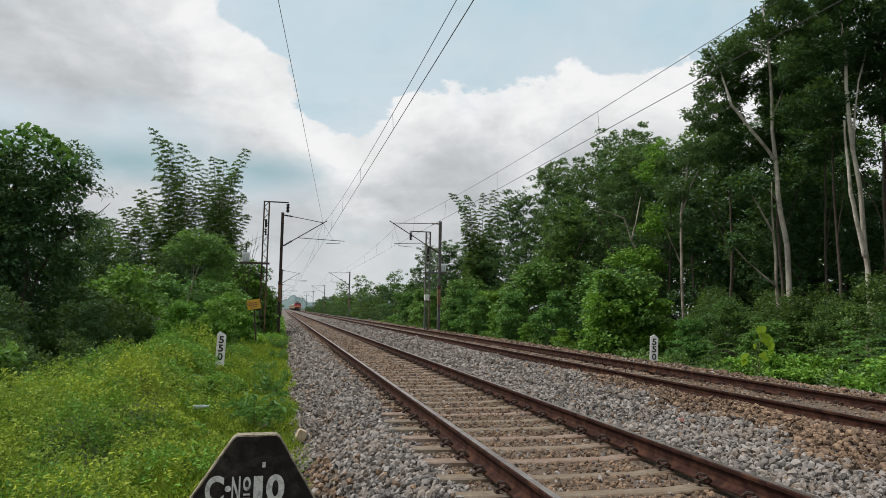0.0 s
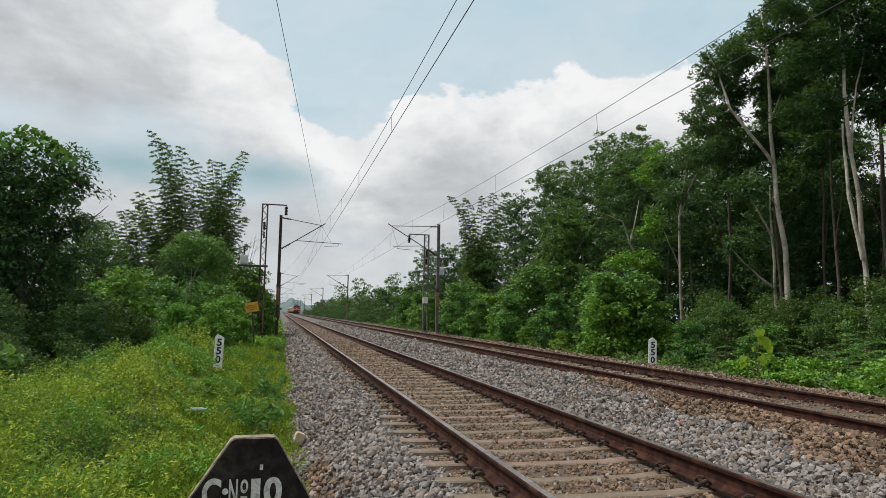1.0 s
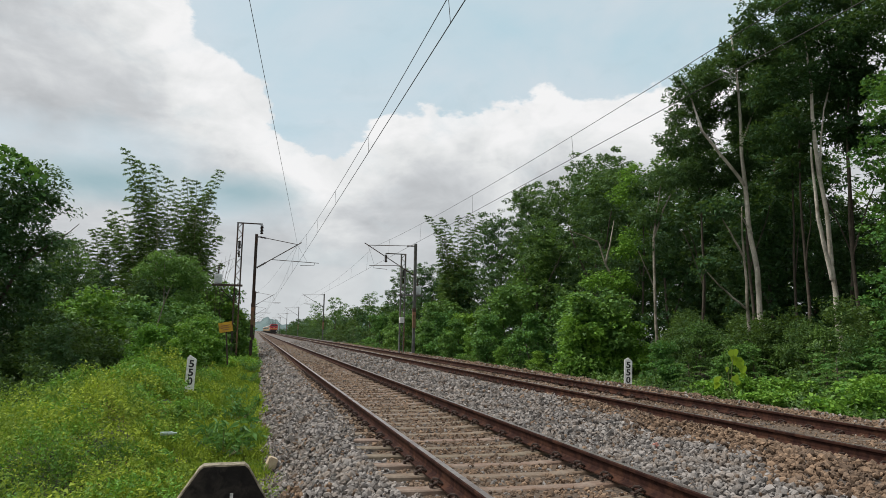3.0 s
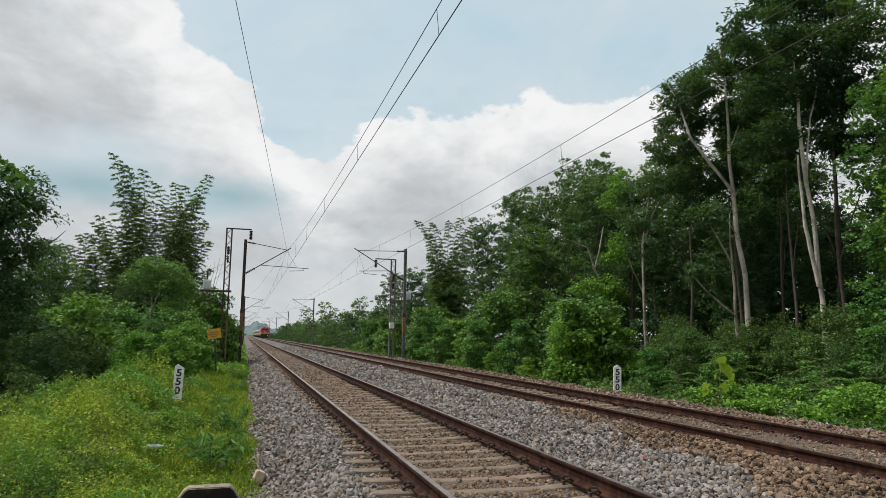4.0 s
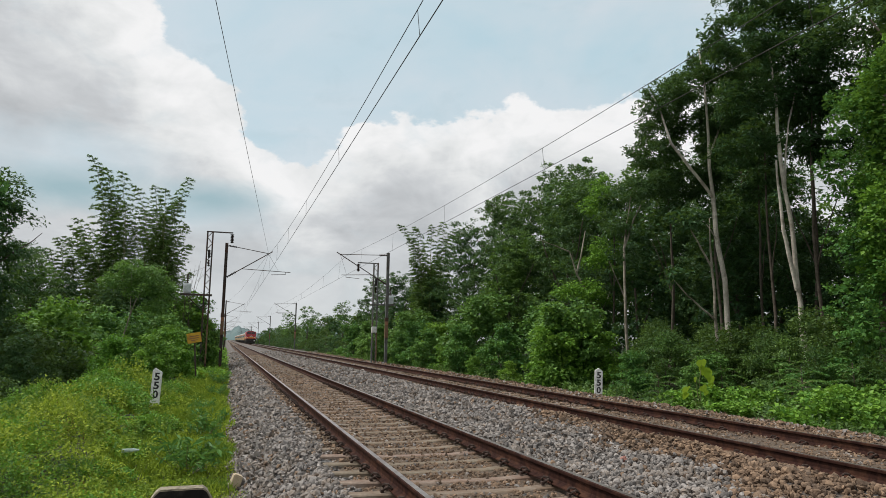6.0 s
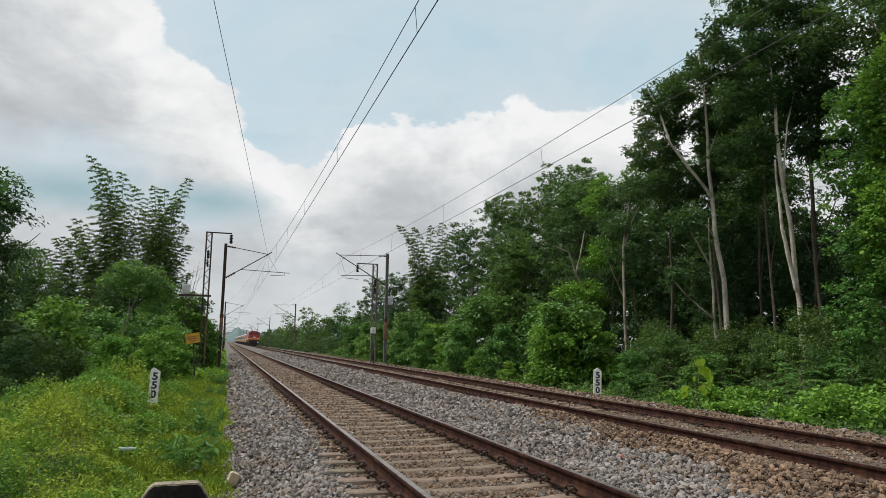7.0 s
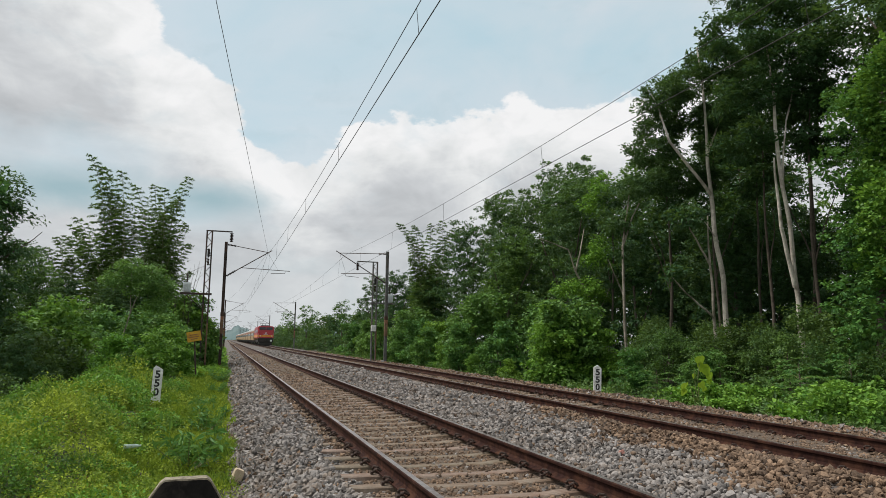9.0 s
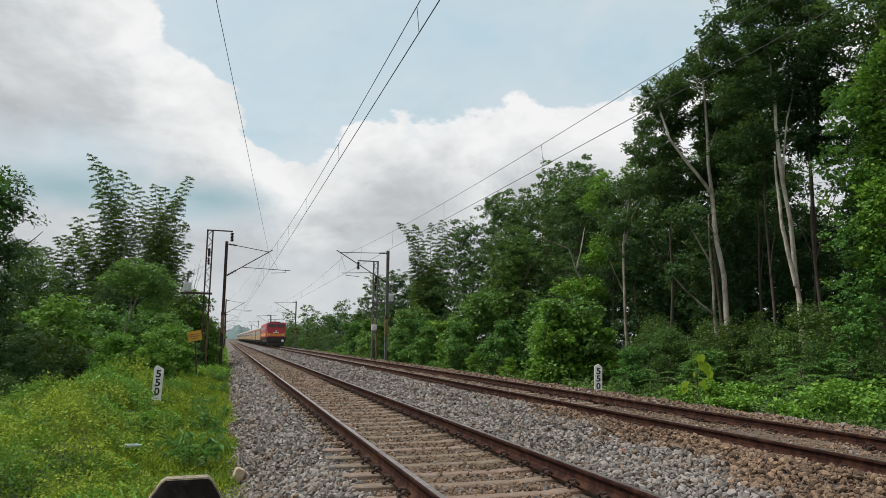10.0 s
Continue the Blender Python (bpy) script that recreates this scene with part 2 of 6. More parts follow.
M = {
    # shade of the hollows between weeds is put into the dark earth colour
    "earth": mat("earth_ground", (0.018, 0.026, 0.008), (0.05, 0.062, 0.02), 0.95, scale=3, bump=0.03, bump_scale=12, dirt_or_tint=(0.06, 0.048, 0.028), patch_amt=0.15, patch_scale=0.4),
    # bed_grey is darker than its stones: the shade in the gaps put into colour
    "bed_grey": mat("ballast_bed", (0.035, 0.034, 0.033), (0.17, 0.16, 0.155), 0.95, scale=28, bump=0.05, bump_scale=22, dirt_or_tint=(0.15, 0.10, 0.065), patch_amt=0.2, patch_scale=0.8),
    "bed_brown": mat("dusty_ballast_bed", (0.045, 0.033, 0.024), (0.19, 0.14, 0.10), 0.95, scale=28, bump=0.05, bump_scale=22, dirt_or_tint=(0.11, 0.075, 0.05), patch_amt=0.3, patch_scale=0.8),
    "stone_grey": mat("granite_ballast", (0.046, 0.043, 0.041), (0.385, 0.352, 0.328), 0.9, scale=60, bump=0.004, bump_scale=120, dirt_or_tint=(0.24, 0.19, 0.15), patch_amt=0.1, patch_scale=3, island=True, spec=0.25),
    "stone_brown": mat("dusty_ballast", (0.046, 0.031, 0.023), (0.338, 0.230, 0.153), 0.95, scale=60, bump=0.004, bump_scale=120, dirt_or_tint=(0.12, 0.095, 0.078), patch_amt=0.12, patch_scale=3, island=True, spec=0.2),
    "concrete": mat("sleeper_concrete", (0.115, 0.087, 0.063), (0.26, 0.205, 0.157), 0.9, scale=14, bump=0.004, bump_scale=60, dirt_or_tint=(0.16, 0.105, 0.07), patch_amt=0.40, patch_scale=4, rand=0.25),
    "rust": mat("rusty_rail_side", (0.016, 0.008, 0.007), (0.050, 0.022, 0.017), 0.75, scale=20, bump=0.002, bump_scale=90, dirt_or_tint=(0.09, 0.042, 0.026), patch_amt=0.12, patch_scale=5, spec=0.08),
    "railtop": mat("worn_rail_head", (0.26, 0.22, 0.20), (0.44, 0.39, 0.36), 0.36, 0.85, scale=12, dirt_or_tint=(0.13, 0.07, 0.055), patch_amt=0.2, patch_scale=3),
    "clip": mat("rusty_clip", (0.02, 0.013, 0.010), (0.07, 0.04, 0.028), 0.8, scale=40),
    "mast_steel": mat("weathered_galvanised_steel", (0.10, 0.105, 0.10), (0.20, 0.20, 0.19), 0.65, 0.3, scale=3, dirt_or_tint=(0.10, 0.055, 0.03), patch_amt=0.12, patch_scale=1.3),
    "mast_dark": mat("dark_painted_steel", (0.030, 0.025, 0.022), (0.072, 0.055, 0.045), 0.7, 0.2, scale=4, dirt_or_tint=(0.11, 0.045, 0.022), patch_amt=0.22, patch_scale=1.2),
    "rusty_base": mat("rusty_mast_foot", (0.12, 0.065, 0.038), (0.24, 0.15, 0.085), 0.85, scale=5),
    "wire": mat("dark_copper_wire", (0.03, 0.028, 0.027), (0.06, 0.055, 0.05), 0.6, 0.5, scale=2),
    "insulator": mat("brown_glazed_porcelain", (0.025, 0.014, 0.011), (0.05, 0.028, 0.02), 0.25, scale=5),
    "white_paint": mat("weathered_white_paint", (0.62, 0.62, 0.60), (0.82, 0.82, 0.80), 0.7, scale=9, dirt_or_tint=(0.42, 0.41, 0.38), patch_amt=0.1, patch_scale=7, bump=0.002, bump_scale=50),
    "black_paint": mat("black_sign_paint", (0.008, 0.008, 0.008), (0.02, 0.02, 0.02), 0.6, scale=12),
    "board_black": mat("weathered_black_paint", (0.006, 0.005, 0.005), (0.020, 0.017, 0.016), 0.8, spec=0.2, scale=16, bump=0.003, bump_scale=40, dirt_or_tint=(0.05, 0.042, 0.035), patch_amt=0.05, patch_scale=8),
    "lichen": mat("lichened_concrete_edge", (0.16, 0.13, 0.085), (0.40, 0.36, 0.27), 0.95, scale=30, bump=0.006, bump_scale=60, dirt_or_tint=(0.06, 0.045, 0.03), patch_amt=0.3, patch_scale=14),
    "letter": mat("worn_white_lettering", (0.45, 0.45, 0.43), (0.72, 0.71, 0.69), 0.8, scale=40, dirt_or_tint=(0.16, 0.15, 0.14), patch_amt=0.12, patch_scale=22),
    "yellow": mat("faded_yellow_board", (0.58, 0.33, 0.02), (0.74, 0.44, 0.03), 0.6, scale=5, dirt_or_tint=(0.38, 0.16, 0.03), patch_amt=0.2, patch_scale=3),
    "grey_box": mat("pale_grey_enamel", (0.58, 0.62, 0.63), (0.74, 0.77, 0.77), 0.5, scale=4, dirt_or_tint=(0.36, 0.36, 0.34), patch_amt=0.1),
    "loco_red": mat("locomotive_red_paint", (0.32, 0.014, 0.024), (0.43, 0.028, 0.04), 0.4, scale=2, dirt_or_tint=(0.2, 0.02, 0.02), patch_amt=0.12),
    "loco_yellow": mat("locomotive_orange_band", (0.62, 0.21, 0.025), (0.72, 0.30, 0.045), 0.45, scale=3, dirt_or_tint=(0.5, 0.15, 0.03), patch_amt=0.1),
    "loco_dark": mat("underframe_black", (0.012, 0.011, 0.011), (0.04, 0.034, 0.03), 0.8, scale=3),
    "coach_yellow": mat("ochre_coach_paint", (0.30, 0.20, 0.09), (0.38, 0.26, 0.125), 0.5, scale=2, dirt_or_tint=(0.38, 0.22, 0.08), patch_amt=0.15),
    "coach_roof": mat("coach_roof_grey", (0.30, 0.29, 0.28), (0.42, 0.41, 0.40), 0.7, scale=2),
    "glass": mat("dark_cab_glass", (0.012, 0.014, 0.016), (0.02, 0.022, 0.025), 0.08, scale=1),
    "bark_pale": mat("pale_smooth_bark", (0.46, 0.41, 0.345), (0.80, 0.74, 0.64), 0.9, scale=4, bump=0.02, bump_scale=9, dirt_or_tint=(0.15, 0.125, 0.09), patch_amt=0.2, patch_scale=1.0),
    "bark_grey": mat("grey_brown_bark", (0.20, 0.17, 0.135), (0.46, 0.41, 0.34), 0.9, scale=4, bump=0.02, bump_scale=9, dirt_or_tint=(0.09, 0.085, 0.05), patch_amt=0.3, patch_scale=1.3),
    "bark_dark": mat("dark_bark", (0.05, 0.04, 0.03), (0.13, 0.105, 0.08), 0.95, scale=5, bump=0.02, bump_scale=12),
    "bamboo": mat("green_bamboo_culm", (0.10, 0.13, 0.035), (0.20, 0.21, 0.07), 0.6, scale=2),
    # leaf_dark: dark green crowns, lowered further to put the wood's shade in the colour
    "leaf_dark": mat("dark_and_shaded_leaves", (0.018, 0.048, 0.021), (0.078, 0.165, 0.062), 0.55, scale=0.5, island=True, spec=0.2, translucent=0.26, rand=0.25),
    # lighter patches from here to leaf_bush put clump highlights into the leaf colour
    "leaf_mid": mat("mid_green_leaves", (0.023, 0.066, 0.025), (0.140, 0.240, 0.068), 0.5, scale=0.5, island=True, spec=0.2, translucent=0.28, rand=0.3, dirt_or_tint=(0.19, 0.34, 0.05), patch_amt=0.10, patch_scale=0.45),
    "leaf_wood": mat("deep_green_wood_leaves", (0.018, 0.054, 0.025), (0.098, 0.185, 0.070), 0.5, scale=0.5, island=True, spec=0.2, translucent=0.24, rand=0.25, dirt_or_tint=(0.17, 0.32, 0.055), patch_amt=-0.12, patch_scale=0.32),
    # leaf_shade: shade under the trees is put into a darker leaf colour
    "leaf_shade": mat("shade_darkened_leaves", (0.017, 0.040, 0.012), (0.082, 0.148, 0.038), 0.55, scale=0.5, island=True, spec=0.15, translucent=0.26, rand=0.25, dirt_or_tint=(0.15, 0.24, 0.05), patch_amt=-0.25, patch_scale=1.2),
    "leaf_bush": mat("fresh_bush_leaves", (0.040, 0.125, 0.032), (0.145, 0.295, 0.070), 0.5, scale=0.5, island=True, spec=0.2, translucent=0.28, rand=0.25, dirt_or_tint=(0.18, 0.36, 0.06), patch_amt=0.0, patch_scale=0.9),
    "leaf_light": mat("bright_green_leaves", (0.036, 0.118, 0.016), (0.225, 0.44, 0.052), 0.55, scale=0.5, island=True, spec=0.22, translucent=0.3, rand=0.2),
    "leaf_creeper": mat("creeper_leaves", (0.070, 0.200, 0.028), (0.285, 0.49, 0.066), 0.5, scale=0.8, island=True, spec=0.25, translucent=0.3, dirt_or_tint=(0.05, 0.13, 0.03), patch_amt=0.3, patch_scale=0.7),
    "leaf_grass": mat("fresh_grass", (0.062, 0.118, 0.010), (0.445, 0.530, 0.050), 0.7, scale=0.6, island=True, spec=0.22, translucent=0.3, dirt_or_tint=(0.07, 0.17, 0.03), patch_amt=0.25, patch_scale=0.9),
    "leaf_bamboo": mat("bamboo_leaves", (0.050, 0.108, 0.030), (0.165, 0.255, 0.070), 0.5, scale=0.5, island=True, spec=0.22, translucent=0.3),
    "leaf_dry": mat("reddish_dry_stems", (0.16, 0.085, 0.03), (0.34, 0.20, 0.06), 0.8, scale=0.8, island=True, spec=0.2, translucent=0.2),
    "leaf_yellow": mat("yellow_green_leaves", (0.22, 0.36, 0.02), (0.38, 0.52, 0.05), 0.5, scale=1, island=True, spec=0.22, translucent=0.35),
    # wooded hill, the haze of the distance put into its base colour
    "hill": mat("haze_tinted_hill", (0.105, 0.155, 0.155), (0.17, 0.215, 0.215), 1.0, scale=0.02, spec=0.0),
    "litter": mat("pale_plastic_bottle", (0.34, 0.44, 0.38), (0.52, 0.60, 0.55), 0.3, scale=20),
    "pale_rock": mat("pale_sandstone_block", (0.42, 0.33, 0.22), (0.58, 0.48, 0.35), 0.9, scale=14, bump=0.006, bump_scale=40),
    "red_scrap": mat("faded_red_stone", (0.30, 0.13, 0.10), (0.40, 0.20, 0.16), 0.8, scale=20),
    "clay": mat("rusty_clay_scrap", (0.22, 0.10, 0.055), (0.34, 0.17, 0.10), 0.9, scale=8),
}


# ---- mesh helpers ----
def mesh_np(name, verts, faces):
    """A mesh from an array of points and an array of faces, all with the same number of corners."""
    me = bpy.data.meshes.new(name)
    verts, faces = np.asarray(verts, np.float32), np.asarray(faces, np.int32)
    n, k = faces.shape
    me.vertices.add(len(verts)), me.loops.add(n * k), me.polygons.add(n)
    me.vertices.foreach_set("co", verts.ravel())
    me.loops.foreach_set("vertex_index", faces.ravel())
    me.polygons.foreach_set("loop_start", np.arange(0, n * k, k, dtype=np.int32))
    me.polygons.foreach_set("use_smooth", np.zeros(n, dtype=bool))
    me.update(calc_edges=True)
    return me


def thing(name, label="", category="", group="", kind="", m=None):
    ob = new(name)
    ob.empty_display_size = 0.2
    if m is not None:
        ob.matrix_basis = m
    return tagged(ob, label, category, group, kind)


def part(name, data, material, parent=None, label="", smooth=False, m=None):
    if isinstance(data, bmesh.types.BMesh):
        me = bpy.data.meshes.new(name)
        data.to_mesh(me)
        data.free()
    else:
        me = data
    if not me.materials:
        for x in (material if isinstance(material, (list, tuple)) else [material]):
            me.materials.append(x)
    if smooth:
        me.polygons.foreach_set("use_smooth", [True] * len(me.polygons))
    ob = new(name, me)
    if parent is not None:
        ob.parent = parent
    if m is not None:
        ob.matrix_basis = m
    if label:
        ob["label"] = label
    return ob


def box(bm, c, s, bevel=0.0, rz=0.0, ry=0.0, rx=0.0):
    """Adds a box of size s at c to bm."""
    r = bmesh.ops.create_cube(bm, size=1.0, matrix=pose(*c, rx, ry, rz) @ Matrix.Diagonal((*s, 1)))
    if bevel:
        edges = list({e for v in r["verts"] for e in v.link_edges})
        bmesh.ops.bevel(bm, geom=edges, offset=bevel, segments=2, affect="EDGES", clamp_overlap=True)
    return bm


def boxbm(c, s, bevel=0.0, rz=0.0, ry=0.0, rx=0.0):
    return box(bmesh.new(), c, s, bevel, rz, ry, rx)


def rod(bm, a, b, r, sides=8, r2=None):
    """Adds a round bar from a to b to bm."""
    a, b = Vector(a), Vector(b)
    m = Matrix.Translation((a + b) / 2) @ (b - a).to_track_quat("Z", "Y").to_matrix().to_4x4()
    bmesh.ops.create_cone(bm, cap_ends=True, segments=sides, radius1=r, radius2=r if r2 is None else r2, depth=(b - a).length, matrix=m)
    return bm


def rodbm(a, b, r, sides=8, r2=None):
    return rod(bmesh.new(), a, b, r, sides, r2)


def extrude_profile(pts, y0, y1, cuts=1):
    """A bar of the outline pts (x, z) from y0 to y1."""
    bm = bmesh.new()
    ys = [y0 + (y1 - y0) * i / cuts for i in range(cuts + 1)]
    rings = [[bm.verts.new((x, y, z)) for x, z in pts] for y in ys]
    n = len(pts)
    for a, b in zip(rings, rings[1:]):
        for i in range(n):
            bm.faces.new((a[i], a[(i + 1) % n], b[(i + 1) % n], b[i]))
    bm.faces.new(rings[0])
    bm.faces.new(list(reversed(rings[-1])))
    bmesh.ops.recalc_face_normals(bm, faces=bm.faces)
    return bm


def tube_arrays(points, radii, sides=7):
    pts = np.asarray(points, float)
    vs, fs = [], []
    up = np.array((0.31, 0.17, 0.93))
    for i, (p, r) in enumerate(zip(pts, radii)):
        d = pts[min(i + 1, len(pts) - 1)] - pts[max(i - 1, 0)]
        d = d / (np.linalg.norm(d) + 1e-9)
        a = np.cross(d, up if abs(d[2]) < 0.9 else np.array((1.0, 0.1, 0)))
        a = a / np.linalg.norm(a)
        b = np.cross(d, a)
        t = np.arange(sides) * 2 * math.pi / sides
        vs.append(p + r * (np.cos(t)[:, None] * a + np.sin(t)[:, None] * b))
    for i in range(len(pts) - 1):
        for j in range(sides):
            k = (j + 1) % sides
            fs.append((i * sides + j, i * sides + k, (i + 1) * sides + k, (i + 1) * sides + j))
    return np.concatenate(vs), np.asarray(fs)


def join_arrays(items):
    vs, fs, n = [], [], 0
    for v, f in items:
        vs.append(v), fs.append(f + n)
        n += len(v)
    return np.concatenate(vs), np.concatenate(fs)


# ---- ground ----
TRACK_X = (0.0, 5.24)
GAUGE = 0.874


def ground_z(x, y):
    """Height of the ground sheet, as arrays."""
    x, y = np.asarray(x, float), np.asarray(y, float)
    left = -0.46 - 0.07 * np.clip(-x - 4.5, 0, 8) - 0.12 * np.clip(-x - 6.0, 0, 4)
    left = left - 0.24 * np.clip(-x - 5.7, 0, 3) * np.clip((y - 12.5) / 6, 0, 1)
    right = -0.25 + 0.05 * np.clip(x - 11, 0, 30)
    z = np.where(x < 2, left, right)
    z = np.where((x > -2.4) & (x < 8.75), -0.55, z)
    bumps = 0.10 * np.sin(x * 0.9 + 1.3 * np.sin(y * 0.31)) * np.sin(y * 0.53 + 0.7)
    knolls = 0.25 * np.sin(x * 1.7 + 1.1 * np.sin(y * 0.8)) * np.cos(y * 1.05 + 0.4 * x) + 0.09 * np.sin(x * 3.1 + y * 1.9) * np.sin(y * 2.4 - x)
    knolls = knolls + 0.38 * np.exp(-((x + 6.3) / 2.1) ** 2 - ((y - 15.0) / 4.5) ** 2)
    return z + np.where(x > 9.4, bumps, 0.0) + (bumps * 0.6 + knolls) * np.clip((-3.3 - x) / 1.2, 0, 1)


def build_ground():
    xs = np.unique(np.concatenate((np.linspace(-1500, -60, 14), np.linspace(-60, -16, 14), np.linspace(-16, 24, 101), np.linspace(24, 80, 16), np.linspace(80, 1500, 14))))
    ys = np.unique(np.concatenate((np.linspace(-600, -20, 10), np.linspace(-20, 70, 121), np.linspace(70, 300, 40), np.linspace(300, 2500, 16))))
    X, Y = np.meshgrid(xs, ys)
    v = np.stack((X, Y, ground_z(X, Y)), -1).reshape(-1, 3)
    nx, ny = len(xs), len(ys)
    i = (np.arange(ny - 1)[:, None] * nx + np.arange(nx - 1)[None]).ravel()
    f = np.stack((i, i + 1, i + nx + 1, i + nx), 1)
    tagged(part("ground", mesh_np("ground", v, f), M["earth"], smooth=True), "earth under grass and undergrowth, coloured dark for the shaded hollows", "ground", kind="structure")


BED_X = np.array((-2.55, -2.3, -2.0, -1.75, -1.45, -1.2, -0.7, 0.0, 0.7, 1.2, 1.5, 1.9, 2.3, 2.7, 3.1, 3.5, 3.8, 4.0, 4.5, 5.24, 6.0, 6.45, 7.0, 7.6, 8.1, 8.5, 8.9))
BED_Z = np.array((-0.55, -0.42, -0.20, -0.06, -0.02, -0.035, -0.035, -0.03, -0.035, -0.03, -0.02, -0.01, 0.0, 0.03, 0.06, 0.06, 0.0, -0.02, -0.03, -0.03, -0.03, -0.02, 0.0, 0.01, -0.03, -0.2, -0.45))


def bed_z(x, y):
    x, y = np.asarray(x, float), np.asarray(y, float)
    w = 0.02 * np.sin(x * 5.1 + y * 1.7) + 0.015 * np.sin(y * 3.3 - x * 2.1)
    side = np.clip((np.abs(x) - 1.3) / 0.4, 0, 1)
    # a ridge of dumped stone against the far track, and stone heaped between its rails
    ridge = 0.09 * np.exp(-((x - 3.72 - 0.12 * np.sin(y * 0.7)) / 0.42) ** 2) * np.clip((17 - y) / 4, 0, 1)
    heap = 0.055 * np.clip((0.95 - np.abs(x - TRACK_X[1])) / 0.2, 0, 1) * np.clip((15 - y) / 4, 0, 1)
    return np.interp(x, BED_X, BED_Z) + w * side + ridge * np.clip((4.28 - x) / 0.1, 0, 1) + heap


def build_bed():
    xs = np.unique(np.concatenate((BED_X, np.linspace(-2.5, 8.9, 60))))
    ys = np.unique(np.concatenate((np.linspace(-40, 2, 20), np.linspace(2, 40, 150), np.linspace(40, 1200, 100))))
    X, Y = np.meshgrid(xs, ys)
    Z = bed_z(X, Y) - np.where((Y > 2) & (Y < 34), 0.02, 0.0)
    v = np.stack((X, Y, Z), -1).reshape(-1, 3)
    nx, ny = len(xs), len(ys)
    i = (np.arange(ny - 1)[:, None] * nx + np.arange(nx - 1)[None]).ravel()
    f = np.stack((i, i + 1, i + nx + 1, i + nx), 1)
    me = mesh_np("ballast_bed", v, f)
    cx = v[f].mean(1)[:, 0]
    me.polygons.foreach_set("material_index", ((np.abs(cx) < 1.2) | (np.abs(cx - TRACK_X[1]) < 1.3)).astype(np.int32))
    tagged(part("ballast_bed", me, [M["bed_grey"], M["bed_brown"]], smooth=True), "long bank of crushed grey stone under two tracks", "ballast", kind="structure")


# a crushed stone: eight corners, unevenly cut
CUBE_V = np.array([(x, y, z) for x in (-1, 1) for y in (-1, 1) for z in (-1, 1)], float)
CUBE_F = np.array([(0, 1, 3, 2), (4, 6, 7, 5), (0, 4, 5, 1), (2, 3, 7, 6), (0, 2, 6, 4), (1, 5, 7, 3)])


def random_rotations(rng, n):
    q = rng.normal(size=(n, 4))
    q /= np.linalg.norm(q, axis=1)[:, None]
    w, x, y, z = q.T
    return np.stack((np.stack((1 - 2 * (y * y + z * z), 2 * (x * y - z * w), 2 * (x * z + y * w)), -1),
                     np.stack((2 * (x * y + z * w), 1 - 2 * (x * x + z * z), 2 * (y * z - x * w)), -1),
                     np.stack((2 * (x * z - y * w), 2 * (y * z + x * w), 1 - 2 * (x * x + y * y)), -1)), 1)


ICO_V = np.array([(a * 0.618, b, 0)[i:] + (a * 0.618, b, 0)[:i] for i in range(3) for a in (-1, 1) for b in (-1, 1)], float)
ICO_V /= np.linalg.norm(ICO_V, axis=1)[:, None]
ICO_E = np.linalg.norm(ICO_V[:, None] - ICO_V[None], axis=2) < 1.2
ICO_F = np.array([(i, j, k) if np.linalg.det(ICO_V[[i, j, k]]) > 0 else (i, k, j) for i, j, k in itertools.combinations(range(12), 3) if ICO_E[i, j] and ICO_E[j, k] and ICO_E[i, k]])
OCTA_V = np.array([(1, 0, 0), (-1, 0, 0), (0, 1, 0), (0, -1, 0), (0, 0, 1), (0, 0, -1)], float)
OCTA_F = np.array([(0, 2, 4), (2, 1, 4), (1, 3, 4), (3, 0, 4), (2, 0, 5), (1, 2, 5), (3, 1, 5), (0, 3, 5)])


def stones(name, rng, x, y, z, size, material, label):
    """Loose broken stones: broken many-sided lumps near by, eight-sided lumps farther off."""
    items = []
    for near, base, faces, jit in ((True, ICO_V, ICO_F, (0.82, 1.28)), (False, OCTA_V, OCTA_F, (0.7, 1.3))):
        k = (y < 8.4) == near
        n = int(k.sum())
        c = base[None] * rng.uniform(*jit, (n, len(base), 3)) * (size[k][:, None, None] / 2)
        c += rng.normal(size=c.shape) * size[k][:, None, None] * 0.07
        c = c * np.sort(rng.uniform(0.6, 1.35, (n, 1, 3)), -1)
        c = np.einsum("nij,nkj->nki", random_rotations(rng, n), c)
        c += np.stack((x[k], y[k], z[k]), -1)[:, None]
        items.append((c.reshape(-1, 3), (faces[None] + len(base) * np.arange(n)[:, None, None]).reshape(-1, 3)))
    tagged(part(name, mesh_np(name, *join_arrays(items)), material), label, "ballast", kind="stuff")


